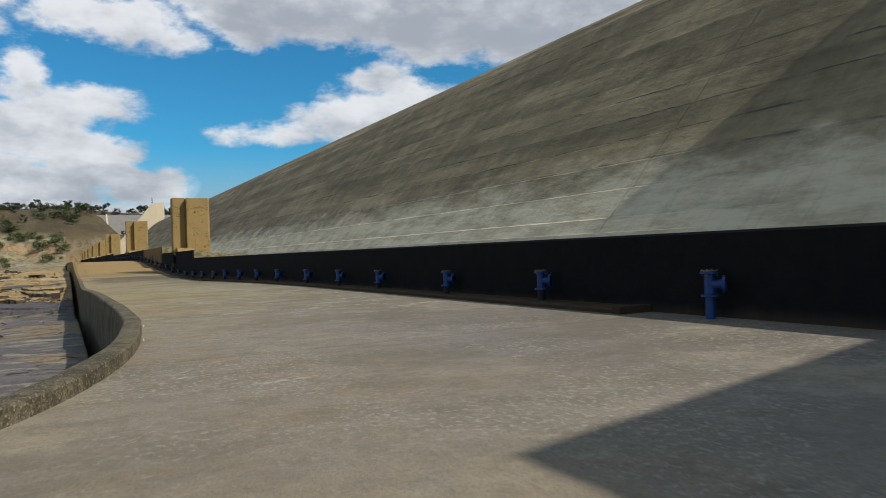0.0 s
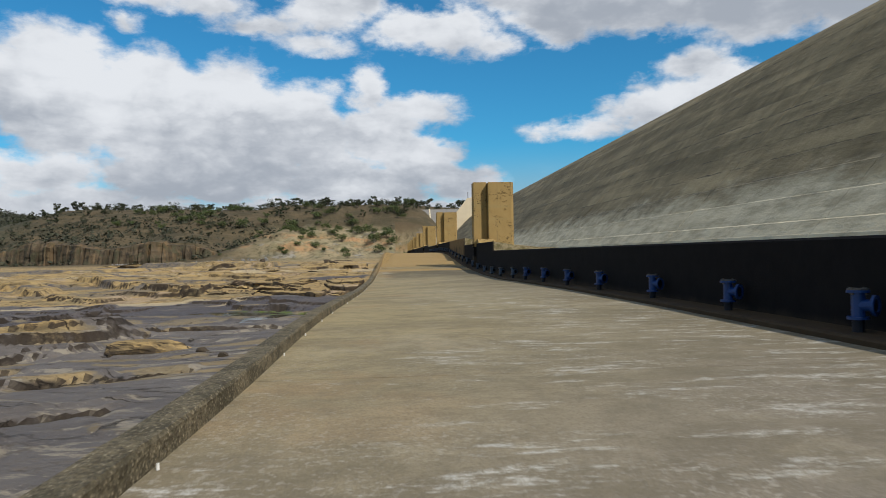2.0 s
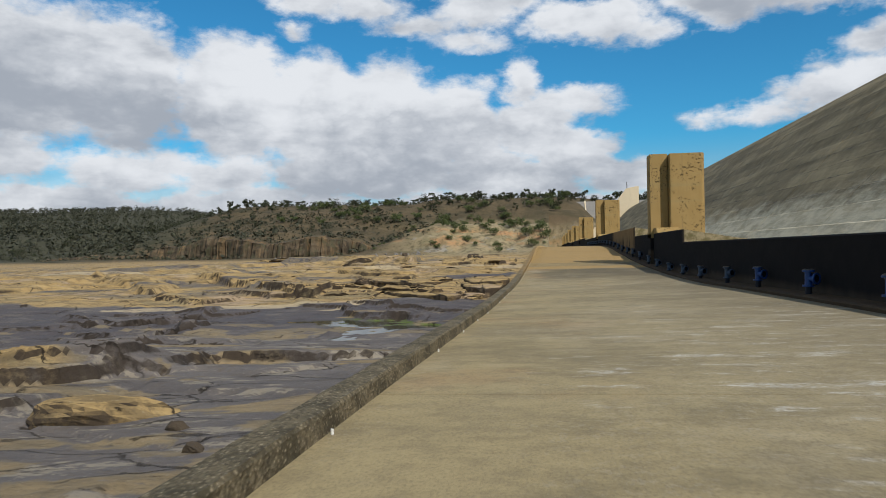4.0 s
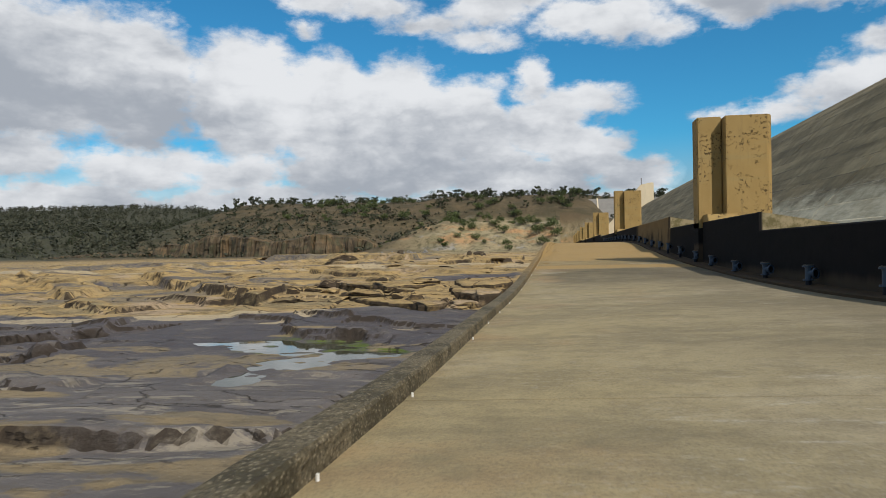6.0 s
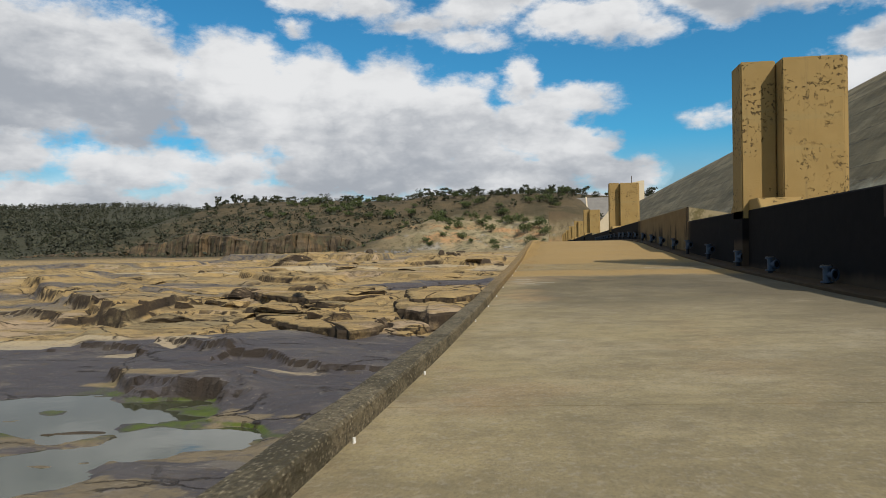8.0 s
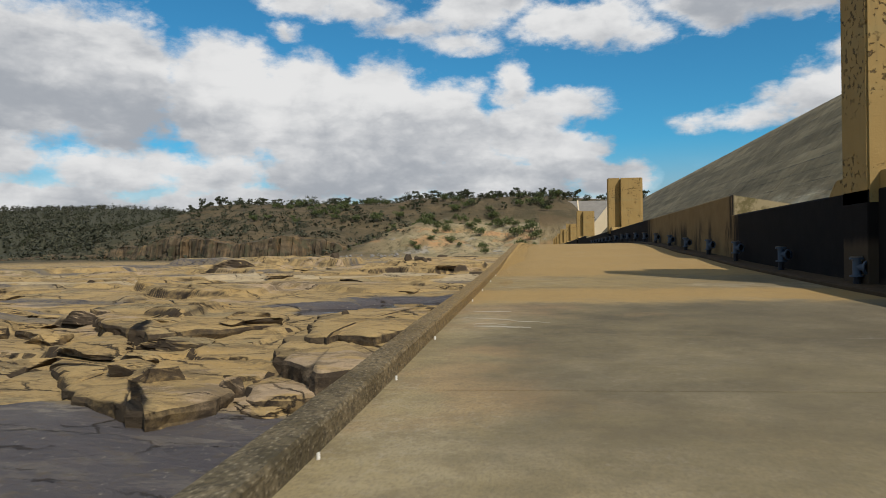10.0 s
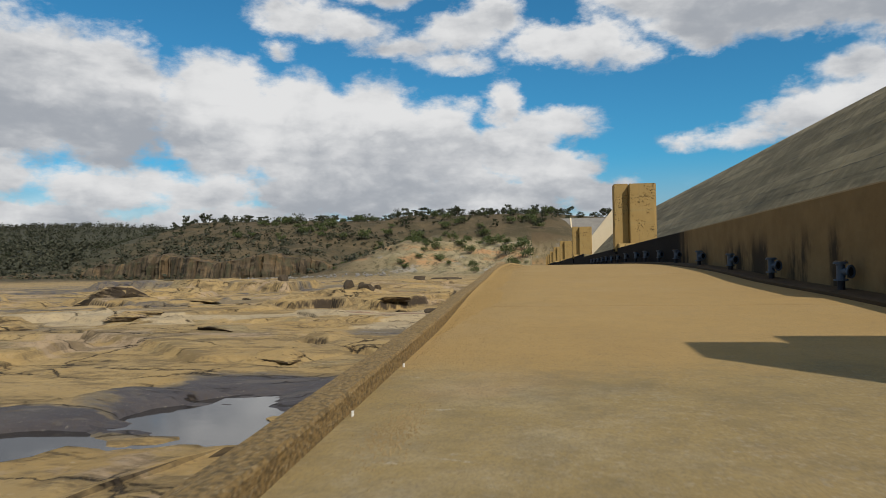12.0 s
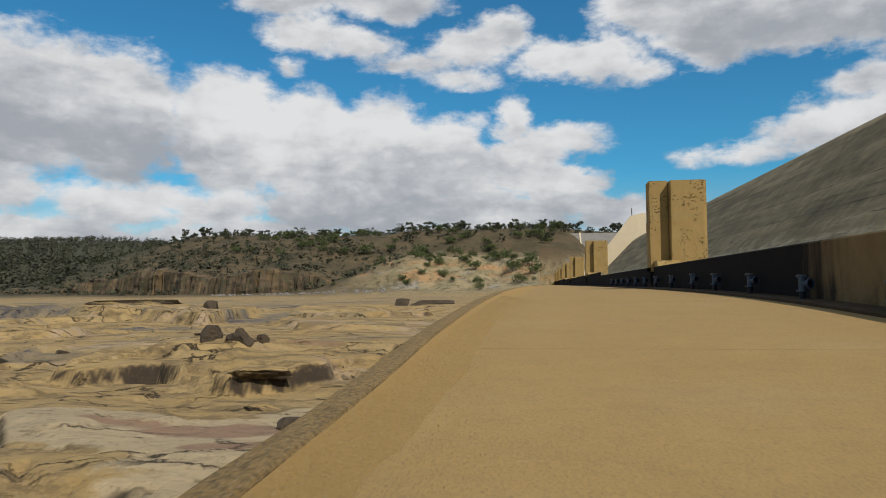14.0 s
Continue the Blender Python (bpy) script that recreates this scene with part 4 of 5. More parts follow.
# what each place of the bed is made of: blackened rock, pale crust, number of the plate, red stain
front = 50.3 + 1.6 * fbm(GX / 5, GY / 3, 5, 151) + 0.09 * np.clip(-GX - 12, 0, 60)
black = (1 - smooth(GY, front - 0.35, front + 0.35)) * (0.80 + 0.20 * smooth(GY, 33, 40))
dry_patch = smooth(fbm(GX / 2.6, GY / 1.1, 6, 155), 0.12, 0.30) * (0.62 - 0.30 * smooth(GY, 44, 47))
black = black * (1 - np.maximum(dry_patch, patches(GX, GY, ((-10.5, 29.6, 4.6, 1.5, 0.95), (-4.4, 22.6, 1.2, 0.5, 0.8), (-8.6, 37.4, 2.6, 0.6, 0.7), (-7.0, 41.6, 1.6, 1.0, 0.6),
                                                          (-3.0, 40.3, 1.6, 0.7, 0.6), (-5.6, 46.1, 1.6, 0.35, 0.7), (-9.5, 43.3, 1.5, 0.6, 0.6)))))
streaks = 0.5 * smooth(fbm(GX / 9 + 3, GY / 1.6, 6, 157), 0.05, 0.22) * smooth(-GX, 6, 12) * smooth(GY, 52, 56) * (1 - smooth(GY, 230, 270))
black = np.maximum(black, np.maximum(streaks, patches(GX, GY, ((-1.7, 59.9, 1.7, 1.9, 0.95), (-3.6, 58.4, 1.5, 0.6, 0.7), (-2.6, 57.0, 1.2, 0.5, 0.7), (-1.2, 66.2, 0.9, 0.9, 0.45)))))
pale = np.maximum(patches(GX, GY, ((-11.5, 50.3, 3.6, 0.45, 0.9), (-7.2, 49.3, 1.6, 0.35, 0.8), (-17.0, 50.0, 3.0, 0.5, 0.6), (-3.2, 47.0, 1.1, 0.25, 0.5))),
                  smooth(fbm(GX / 3.0 + 8, GY / 1.3, 6, 161), 0.10, 0.30) * (0.30 * smooth(GY, 55, 63)))
pale = np.maximum(pale, 0.75 * smooth(GY, 65.5, 67.5) * (1 - smooth(GY, 71.8, 73.2)) * smooth(fbm(GX / 4 + 2, GY / 1.6, 6, 165), -0.18, 0.10))
red = patches(GX, GY, ((-1.9, 70.7, 1.1, 0.45, 0.85), (-3.0, 70.9, 0.8, 0.25, 0.7), (-3.4, 78.8, 1.1, 0.7, 0.6), (-1.3, 69.9, 0.6, 0.3, 0.7)))
warp = fbm(GX * 1.1, GY * 1.1, 4, 27) * 0.30
bed_tone = ground_mesh.attributes.new("bed", "FLOAT_COLOR", "POINT")
bed_tone.data.foreach_set("color", np.stack([black, pale, hash2(np.floor((GX + warp) / 1.9), np.floor((GY + warp) / 0.95), 169), 1 - red], -1).astype(np.float32).ravel())
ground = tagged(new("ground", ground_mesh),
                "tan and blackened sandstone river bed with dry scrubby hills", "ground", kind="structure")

# the cliff on the far bank, broken into upright columns
cx = np.arange(-238, -58, 0.55)
levels = np.linspace(0, 1, 13)[:, None]
rib, _, _, rim_d = cells(cx / 3.1, cx * 0 + 0.5, 121)
rib2 = value_noise(cx / 1.1, cx * 0, 125)
face_top = np.maximum(cliff_span(cx) * cliff_top(cx) + 0.6 * (rib2 - 0.3), 0.05)[None, :]
CZ = -3.4 + levels * (face_top + 1.6 + 0.4 * rib[None, :])
shelf = fbm(cx[None, :] / 9 + 0 * levels, CZ / 2.6, 3, 131)
CY = cliff_line(cx)[None, :] + 3.4 * levels - 2.0 * rib[None, :] - 0.8 * rib2[None, :] - 1.6 * shelf + 1.2 * (1 - smooth(rim_d, 0, 0.16))[None, :]
CY[-1] += 6.0
CZ[-1] += 0.2
cliff = tagged(new("cliff", grid_mesh("cliff", np.repeat(cx[None, :], 13, 0), CY, CZ, CLIFF, False)),
               "dark ochre-stained cliff of upright jointed rock", "cliff", kind="structure")

# ---------------------------------------------------------------- apron
JOINTS = np.arange(14.7 - 5 * 7.9, 455, 7.9)
apron = new("apron", None)
tagged(apron, "long worn concrete apron in jointed slabs", "pavement", kind="structure")


def sheet(x0, x1, ys, drop=0.0, cols=12):
    """A strip of the apron between two lines x0(y), x1(y), with its thickness."""
    a, b = x0(ys), x1(ys)
    u = np.linspace(0, 1, cols)[None, :]
    X = a[:, None] * (1 - u) + b[:, None] * u
    Y = np.repeat(ys[:, None], cols, 1)
    Z = apron_z(X, Y) - drop
    return X, Y, Z


def slab_mesh(y0, y1):
    ys = np.linspace(y0 + 0.008, y1 - 0.008, max(3, int((y1 - y0) / 0.45)) if y0 < 110 else 3)
    X, Y, Z = sheet(lambda y: kerb_x(y) - 0.02, lambda y: y * 0 + WALL_X - 0.004, ys)
    # rims turned down at the joints
    def rim(k):
        return X[k:k + 1], Y[k:k + 1], Z[k:k + 1] - 0.14
    first, last = rim(0), rim(len(ys) - 1)
    X = np.concatenate([first[0], X, last[0]])
    Y = np.concatenate([first[1], Y, last[1]])
    Z = np.concatenate([first[2], Z, last[2]])
    return grid_mesh("slab", X, Y, Z, APRON, soft=False)


bed_y = np.concatenate([np.arange(-25, 110, 1.5), np.arange(110, 461, 25.0)])
part("bed", grid_mesh("bed", *sheet(lambda y: kerb_x(y) - 0.02, lambda y: y * 0 + WALL_X - 0.006, bed_y, 0.02), JOINT), JOINT, apron)

# kerb and the river wall under it
kerb_y = np.concatenate([np.arange(-2.0, 16, 0.12), np.arange(16, 110, 0.4), np.arange(110, 461, 8.0)])


def swept(name, profile, ys, mat, soft=False):
    """Sweeps (offset to the river, height over the apron) points along the kerb's line."""
    kx = kerb_x(ys)
    tx, ty = np.gradient(kx, ys), np.ones_like(ys)
    ln = np.hypot(tx, ty)
    nx, ny = -ty / ln, tx / ln
    lev = apron_z(kx, ys)
    wear = 0.012 * fbm(ys * 2.1, ys * 0 + 3, 4, 7)
    X = np.stack([kx + nx * o for o, h in profile], 1)
    Y = np.stack([ys + ny * o for o, h in profile], 1)
    Z = np.stack([(lev + h + (wear if 0.05 < h else 0)) if h > -1.5 else np.full_like(ys, h) for o, h in profile], 1)
    return grid_mesh(name, X, Y, Z, mat, soft)


kerb = tagged(new("kerb", swept("kerb", ((-0.005, -0.06), (0.0, 0.0), (0.008, 0.105), (0.022, 0.124), (0.11, 0.130), (0.205, 0.122), (0.228, 0.104),
                                        (0.235, 0.06), (0.235, -0.06)), kerb_y, KERB)),
              "low weathered concrete kerb with exposed aggregate", "kerb", kind="structure")
river_wall = tagged(new("wall_river", swept("wall_river", ((0.05, -0.05), (0.21, -0.05), (0.21, -1.4), (0.28, -4.6)), kerb_y, KERB)),
                    "dark shaded concrete edge wall of the apron above river rock", "wall", kind="structure")

# sand washed up against the kerb on the rise
drift_y = np.arange(57.0, 130.0, 0.3)
fade = smooth(drift_y, 57, 66)
dk = kerb_x(drift_y)
lens = 0.50 + 0.35 * fbm(drift_y / 3, drift_y * 0, 4, 141)
offs = np.array([0.0, 0.12, 0.3, 0.55, 0.8, 1.0])[None, :]
DX = dk[:, None] + 0.012 + offs * lens[:, None] * (0.35 + 0.65 * fade[:, None])
DY = np.repeat(drift_y[:, None], 6, 1)
pile = np.array([0.118, 0.095, 0.062, 0.032, 0.012, -0.012])[None, :] * fade[:, None] - 0.012 * (1 - fade[:, None])
DZ = apron_z(DX, DY) + pile + 0.008 * fbm(DX * 5, DY * 5, 3, 145) * fade[:, None]
tagged(new("sand_drift", grid_mesh("sand_drift", DX, DY, DZ, DRIFT, True)), "brown sand washed up against the kerb", "sand", kind="structure")

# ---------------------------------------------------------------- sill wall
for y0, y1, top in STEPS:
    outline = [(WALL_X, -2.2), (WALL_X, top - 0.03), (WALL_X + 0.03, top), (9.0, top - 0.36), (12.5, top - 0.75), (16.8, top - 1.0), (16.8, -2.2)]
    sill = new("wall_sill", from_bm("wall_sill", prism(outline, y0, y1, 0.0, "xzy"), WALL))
    tagged(sill, "low concrete sill wall, face black from stain and painted shade, sloping top", "wall", kind="structure")

foot_y = np.arange(7.3, 460.1, 0.6)
fz = apron_z(foot_y * 0 + WALL_X - 0.5, foot_y)
X = np.stack([foot_y * 0 + WALL_X - o for o in (0.52, 0.52, 0.48, -0.02)], 1)
Z = np.stack([fz - 0.03, fz + 0.05, fz + 0.07, fz + 0.075], 1)
footing = new("footing", grid_mesh("footing", X, np.repeat(foot_y[:, None], 4, 1), Z, FOOT, False))
tagged(footing, "low brown concrete footing along the sill wall", "footing", kind="structure")
end = prism([(WALL_X - 0.55, float(fz[0]) - 0.03), (WALL_X - 0.55, float(fz[0]) + 0.10), (WALL_X - 0.002, float(fz[0]) + 0.10), (WALL_X - 0.002, float(fz[0]) - 0.03)],
            7.16, 7.34, 0.012, "xzy")
tagged(new("footing_end", from_bm("footing_end", end, FOOT)), "short concrete end block of the footing", "footing", kind="structure")


# ---------------------------------------------------------------- dam
def dam_profile():
    """Downstream face, crest and back, with a small lip at every lift of concrete."""
    face = [(15.2, -2.2), (16.4, -0.6), (17.2, 0.55)]
    lifts = np.concatenate([[0.55], np.arange(1.12, 13.7, 1.15)])
    for k, (a, b) in enumerate(zip(lifts[:-1], lifts[1:])):
        xa, xb = 17.2 + (a - 0.55) * 0.985, 17.2 + (b - 0.55) * 0.985
        lip = 0.07 + 0.05 * ((k * 7) % 3)
        face += [(xa + lip, a + 0.01), (xb - 0.01, b - 0.03)]
    face += [(30.7, 14.2), (31.8, 15.05), (32.9, 15.72), (34.0, 16.2), (35.2, 16.46), (36.5, 16.5), (37.8, 16.2), (38.4, 15.5), (38.4, -2.2)]
    return face


dam = new("dam", None)
tagged(dam, "high grey concrete dam face with streaked horizontal lifts", "dam", kind="structure")
shape = dam_profile()
rng = random.Random(4)
BLOCKS = [(-50.6 + 14.2 * k, -50.6 + 14.2 * (k + 1)) for k in range(26)]
for y0, y1 in BLOCKS:
    if y0 > 299:
        break
    y1 = min(y1, 299.8)
    step = 0.03 * (rng.random() - 0.5)
    out = [(x + step, z) for x, z in shape]
    part("block", prism(out, y0 + 0.02, y1 - 0.02, 0.0, "xzy"), DAM, dam)

# end wall of the spillway
end_wall = new("training_wall", from_bm("training_wall", prism(
    [(12.0, -2.2), (12.4, 2.0), (14.5, 3.6), (20.5, 10.0), (30.5, 22.6), (34.0, 23.3), (35.2, 23.3), (35.2, -2.2)], 300.0, 302.5, 0.05, "xzy"), PALE))
tagged(end_wall, "pale concrete end wall of the spillway with a sloping top", "wall", kind="structure")
mast = new("marker_post", from_bm("marker_post", tube(bmesh.new(), (30.9, 301.2, 22.2), (30.9, 301.2, 25.2), 0.14), STEEL))
tagged(mast, "thin marker post on the pale spillway wall", "post")

# rockfill bank that closes the valley beyond the spillway
bank = new("embankment", from_bm("embankment", prism(
    [(404, 8.0), (432, 26.4), (438, 26.4), (470, 8.0)], -2.0, 260.0, 0.0, "yzx"), RUBBLE))
tagged(bank, "grey rockfill embankment with a straight crest", "embankment", kind="structure")
stair = new("drain_strip", from_bm("drain_strip", prism([(403.6, 8.3), (431.8, 26.7), (432.6, 26.7), (404.4, 8.3)], 20.4, 21.1, 0.0, "yzx"), PALE))
tagged(stair, "pale concrete strip down the grey embankment", "drain", kind="structure")


# ---------------------------------------------------------------- piers on the sill
def pier(base, height, apron_level):
    """A stepped concrete pier; its origin is on the sill's river edge line under the middle."""
    thing = new("pier", None)
    tagged(thing, "ochre weathered concrete pier with narrow fin on sill wall", "pier", "piers along the sill")
    c = 0.09
    part("shaft", prism([(-0.42, -0.95), (1.02, -0.95), (1.18, -0.80), (1.18, 0.80), (1.02, 0.95), (-0.42, 0.95)], -0.7, height, 0.025), PIER, thing)
    part("fin", prism([(-1.30, -0.47), (-0.44, -0.47), (-0.44, 0.47), (-1.30, 0.47)], -0.25, height + 0.05, 0.03), PIER, thing)
    part("plinth", prism([(-1.75, -0.2), (-1.18, 0.26), (1.18, 0.26), (1.75, -0.2)], -1.13, -0.05, 0.02, "yzx"), PIER, thing, "pale sloping concrete plinth")
    part("buttress", prism([(-1.30, -0.45), (-1.10, -0.45), (-1.10, 0.45), (-1.30, 0.45)], apron_level - base, -0.02, 0.01), WALL, thing, "stained concrete strip on the wall")
    return thing


def wall_top(y):
    return next(top for y0, y1, top in STEPS if y0 <= y < y1)


for y in PIERS:
    top = wall_top(y)
    body = pier(top, 3.79 if y < 60 else 3.90, float(apron_z(6.7, y)) - 0.02)
    body.matrix_world = pose(8.1, y, top)
near_wall = new("training_wall", from_bm("training_wall", prism(
    [(6.8, -2.2), (6.8, 6.6), (12.5, 8.1), (20.5, 12.5), (30.0, 20.6), (34.0, 25.2), (38.0, 31.0), (46.0, 31.0), (46.0, -2.2)], -5.6, -3.3, 0.05, "xzy"), PALE))
tagged(near_wall, "pale concrete end wall of the spillway with a rising top", "wall", kind="structure")


# ---------------------------------------------------------------- drain pipes on the wall
pipe_top = curve(((-20, -0.31), (6, -0.31), (12, -0.36), (25, -0.42), (35, -0.50), (41, -0.63), (48, -0.65), (51, -0.54), (60.6, -0.08),
                  (67, 0.13), (73, 0.42), (80, 0.63), (90, 0.74), (200, 0.78), (460, 0.80)))


def tee(z_top, foot, paint, lower):
    """A flanged tee on a standpipe, its branch turned back along the wall; origin on the apron under it."""
    thing = new("drain_pipe", None)
    h = z_top - foot
    mid = h - 0.155
    part("tee_body", tube(tube(bmesh.new(), (0, 0, h - 0.29), (0, 0, h - 0.02), 0.064), (0, 0, mid), (0.085, -0.122, mid), 0.060), paint, thing)
    top = part("top_flange", tube(bmesh.new(), (0, 0, h - 0.03), (0, 0, h - 0.003), 0.108, seg=20), paint, thing)
    part("lower_flange", tube(bmesh.new(), (0, 0, h - 0.30), (0, 0, h - 0.272), 0.105, seg=20), paint, thing)
    part("lid", tube(bmesh.new(), (0, 0, h - 0.001), (0, 0, h + 0.014), 0.098, seg=20), STEEL, thing, "grey blank lid")
    for k in range(4):
        a = k * math.pi / 2 + 0.4
        part("bolt", tube(bmesh.new(), (0.087 * math.cos(a), 0.087 * math.sin(a), h - 0.05), (0.087 * math.cos(a), 0.087 * math.sin(a), h + 0.024), 0.011, seg=6), STEEL, top)
    ring = bmesh.new()
    turn = pose(0.091, -0.130, mid, 90, 0, 35)
    rings = []
    for r, d in ((0.074, -0.012), (0.108, -0.012), (0.108, 0.016), (0.074, 0.016)):
        rings.append([ring.verts.new(turn @ Vector((r * math.cos(2 * math.pi * q / 20), r * math.sin(2 * math.pi * q / 20), d))) for q in range(20)])
    for u in range(4):
        for q in range(20):
            ring.faces.new((rings[u][q], rings[u][(q + 1) % 20], rings[(u + 1) % 4][(q + 1) % 20], rings[(u + 1) % 4][q]))
    side = part("side_flange", ring, paint, thing)
    # solid near-black disc in place of the shade inside the hole
    part("bore", tube(bmesh.new(), (0.082, -0.117, mid), (0.091, -0.130, mid), 0.074, seg=20), SOCKET, side, "near-black disc painted as the shaded bore")
    part("standpipe", tube(bmesh.new(), (0, 0, -0.03), (0, 0, h - 0.28), 0.058), lower, thing)
    return thing


PIPE_Y = [-3.7, -0.5, 2.75, 5.97, 9.35, 12.55, 16.05, 18.9, 21.9, 25.4, 28.55, 31.75, 35.0, 37.9, 41.4, 44.5, 47.6, 50.9, 53.75, 57.3, 60.75, 63.75, 67.1,
          70.2, 73.6, 77.1, 80.5, 84.0, 87.0, 90.9, 94.7, 98.1, 101.4, 104.7, 108.0, 111.3, 114.6]
for i, y in enumerate(PIPE_Y, -3):
    foot = float(apron_z(6.72, y))
    paint = BLUE if i < 10 else FADED
    t = tee(float(pipe_top(y)), foot, paint, paint if i == 0 else DARK_STEEL)
    t.matrix_world = pose(6.72, y, foot)
    tagged(t, "bright blue flanged drain tee on a full blue standpipe" if i == 0 else "blue flanged drain tee on a dark standpipe by the wall" if i < 10
           else "faded blue flanged drain tee on a dark standpipe", "drain pipe", "drain pipes along the wall")

# ---------------------------------------------------------------- pools
for level, lobes in POOLS:
    x0, x1 = min(q[0] - 1.35 * q[2] for q in lobes), min(0.42, max(q[0] + 1.35 * q[2] for q in lobes))
    y0, y1 = min(q[1] - 1.35 * q[3] for q in lobes), max(q[1] + 1.35 * q[3] for q in lobes)
    PX, PY = np.meshgrid(np.linspace(x0, x1, 40), np.linspace(y0, y1, 40))
    surface = grid_mesh("pool", PX, PY, PX * 0 + level, WATER if level < -2.5 else DARKWATER)
    bm = bmesh.new()
    bm.from_mesh(surface)
    dry = [v for v in bm.verts if pool_reach(np.array([v.co.x]), np.array([v.co.y]), lobes)[0] > 1.35]
    bmesh.ops.delete(bm, geom=dry, context="VERTS")
    bm.to_mesh(surface)
    bm.free()
    tagged(new("pool", surface), "shallow green-grey rock pool reflecting the sky", "pool", kind="structure")


# ---------------------------------------------------------------- loose rocks on the bed
def rock(length, width, height, seed, mat):
    """A broken slab of bedded rock: a block cut by random planes, with worn, uneven faces."""
    rnd = random.Random(seed)
    bm = bmesh.new()
    bmesh.ops.create_cube(bm, size=2.0)
    bmesh.ops.subdivide_edges(bm, edges=bm.edges[:], cuts=8, use_grid_fill=True)
    planes = []
    for k in range(12):
        a = rnd.uniform(0, 2 * math.pi)
        planes.append((Vector((math.cos(a), math.sin(a), rnd.uniform(-0.3, 0.75))).normalized(), rnd.uniform(0.55, 0.92)))
    for k in range(3):
        planes.append((Vector((rnd.uniform(-0.22, 0.22), rnd.uniform(-0.22, 0.22), 1)).normalized(), rnd.uniform(0.78, 0.95)))
    for v in bm.verts:
        q = v.co.copy()
        for n, d in planes:
            over = q.dot(n) - d
            if over > 0:
                q -= n * over
        rough = noise.noise_vector(q * 2.3 + Vector((seed, 0, 0))) * 0.07 + noise.noise_vector(q * 6.0 + Vector((0, seed, 0))) * 0.03
        q += rough
        v.co = (q.x * length / 2, q.y * width / 2, (q.z * 0.62 + 0.18) * height)
    return from_bm("rock", bm, mat)


def lay(kind, rows, label, group):
    for k, (x, y, length, width, height, turn) in enumerate(rows):
        ob = new("rock", rock(length, width, height, kind * 100 + k, DARKROCK if kind in (3, 5) else ROCK))
        z = ground_z(x, y).item()
        bpy_mesh_shift(ob.data, pose(x, y, z, 0, 0, turn))
        tagged(ob, label, "rock", group)


def bpy_mesh_shift(me, m):
    """Moves the mesh itself, so that the rock's colour runs on from the bed's."""
    me.transform(m)
    me.update()


# large flat slabs parted by deep gaps: level of the top, thickness, outline
SLABS = (
    (-1.98, 0.42, ((-6.87, 53.62), (-5.42, 51.87), (-4.13, 50.33), (-3.29, 49.94), (-2.60, 49.46), (-2.47, 49.78), (-2.10, 50.27), (-2.30, 51.28), (-3.08, 52.03), (-4.11, 53.30), (-5.84, 54.43))),
    (-2.02, 0.36, ((-2.17, 51.08), (-1.72, 50.47), (-1.20, 50.48), (-0.88, 50.87), (-0.87, 51.61), (-1.53, 52.12), (-2.18, 51.98))),
    (-1.66, 0.46, ((-2.27, 52.47), (-1.78, 51.64), (-1.00, 50.76), (-0.37, 50.94), (-0.31, 53.34), (-0.90, 55.26), (-2.66, 55.87), (-2.61, 54.25))),
    (-1.48, 0.30, ((-1.99, 53.16), (-1.49, 52.69), (-1.38, 53.10), (-0.69, 52.56), (-0.09, 54.33), (-0.47, 57.49), (-2.14, 57.51), (-2.67, 55.91))),
    (-1.80, 0.36, ((-5.69, 55.00), (-4.62, 53.66), (-4.12, 53.31), (-3.20, 52.87), (-3.22, 54.20), (-4.05, 55.75), (-5.55, 56.03))),
    (-1.52, 0.40, ((-9.09, 58.10), (-7.02, 55.31), (-6.13, 54.62), (-5.02, 53.63), (-4.22, 54.14), (-3.65, 54.56), (-3.09, 55.12), (-3.86, 57.71), (-6.60, 60.20), (-9.50, 61.23))),
)


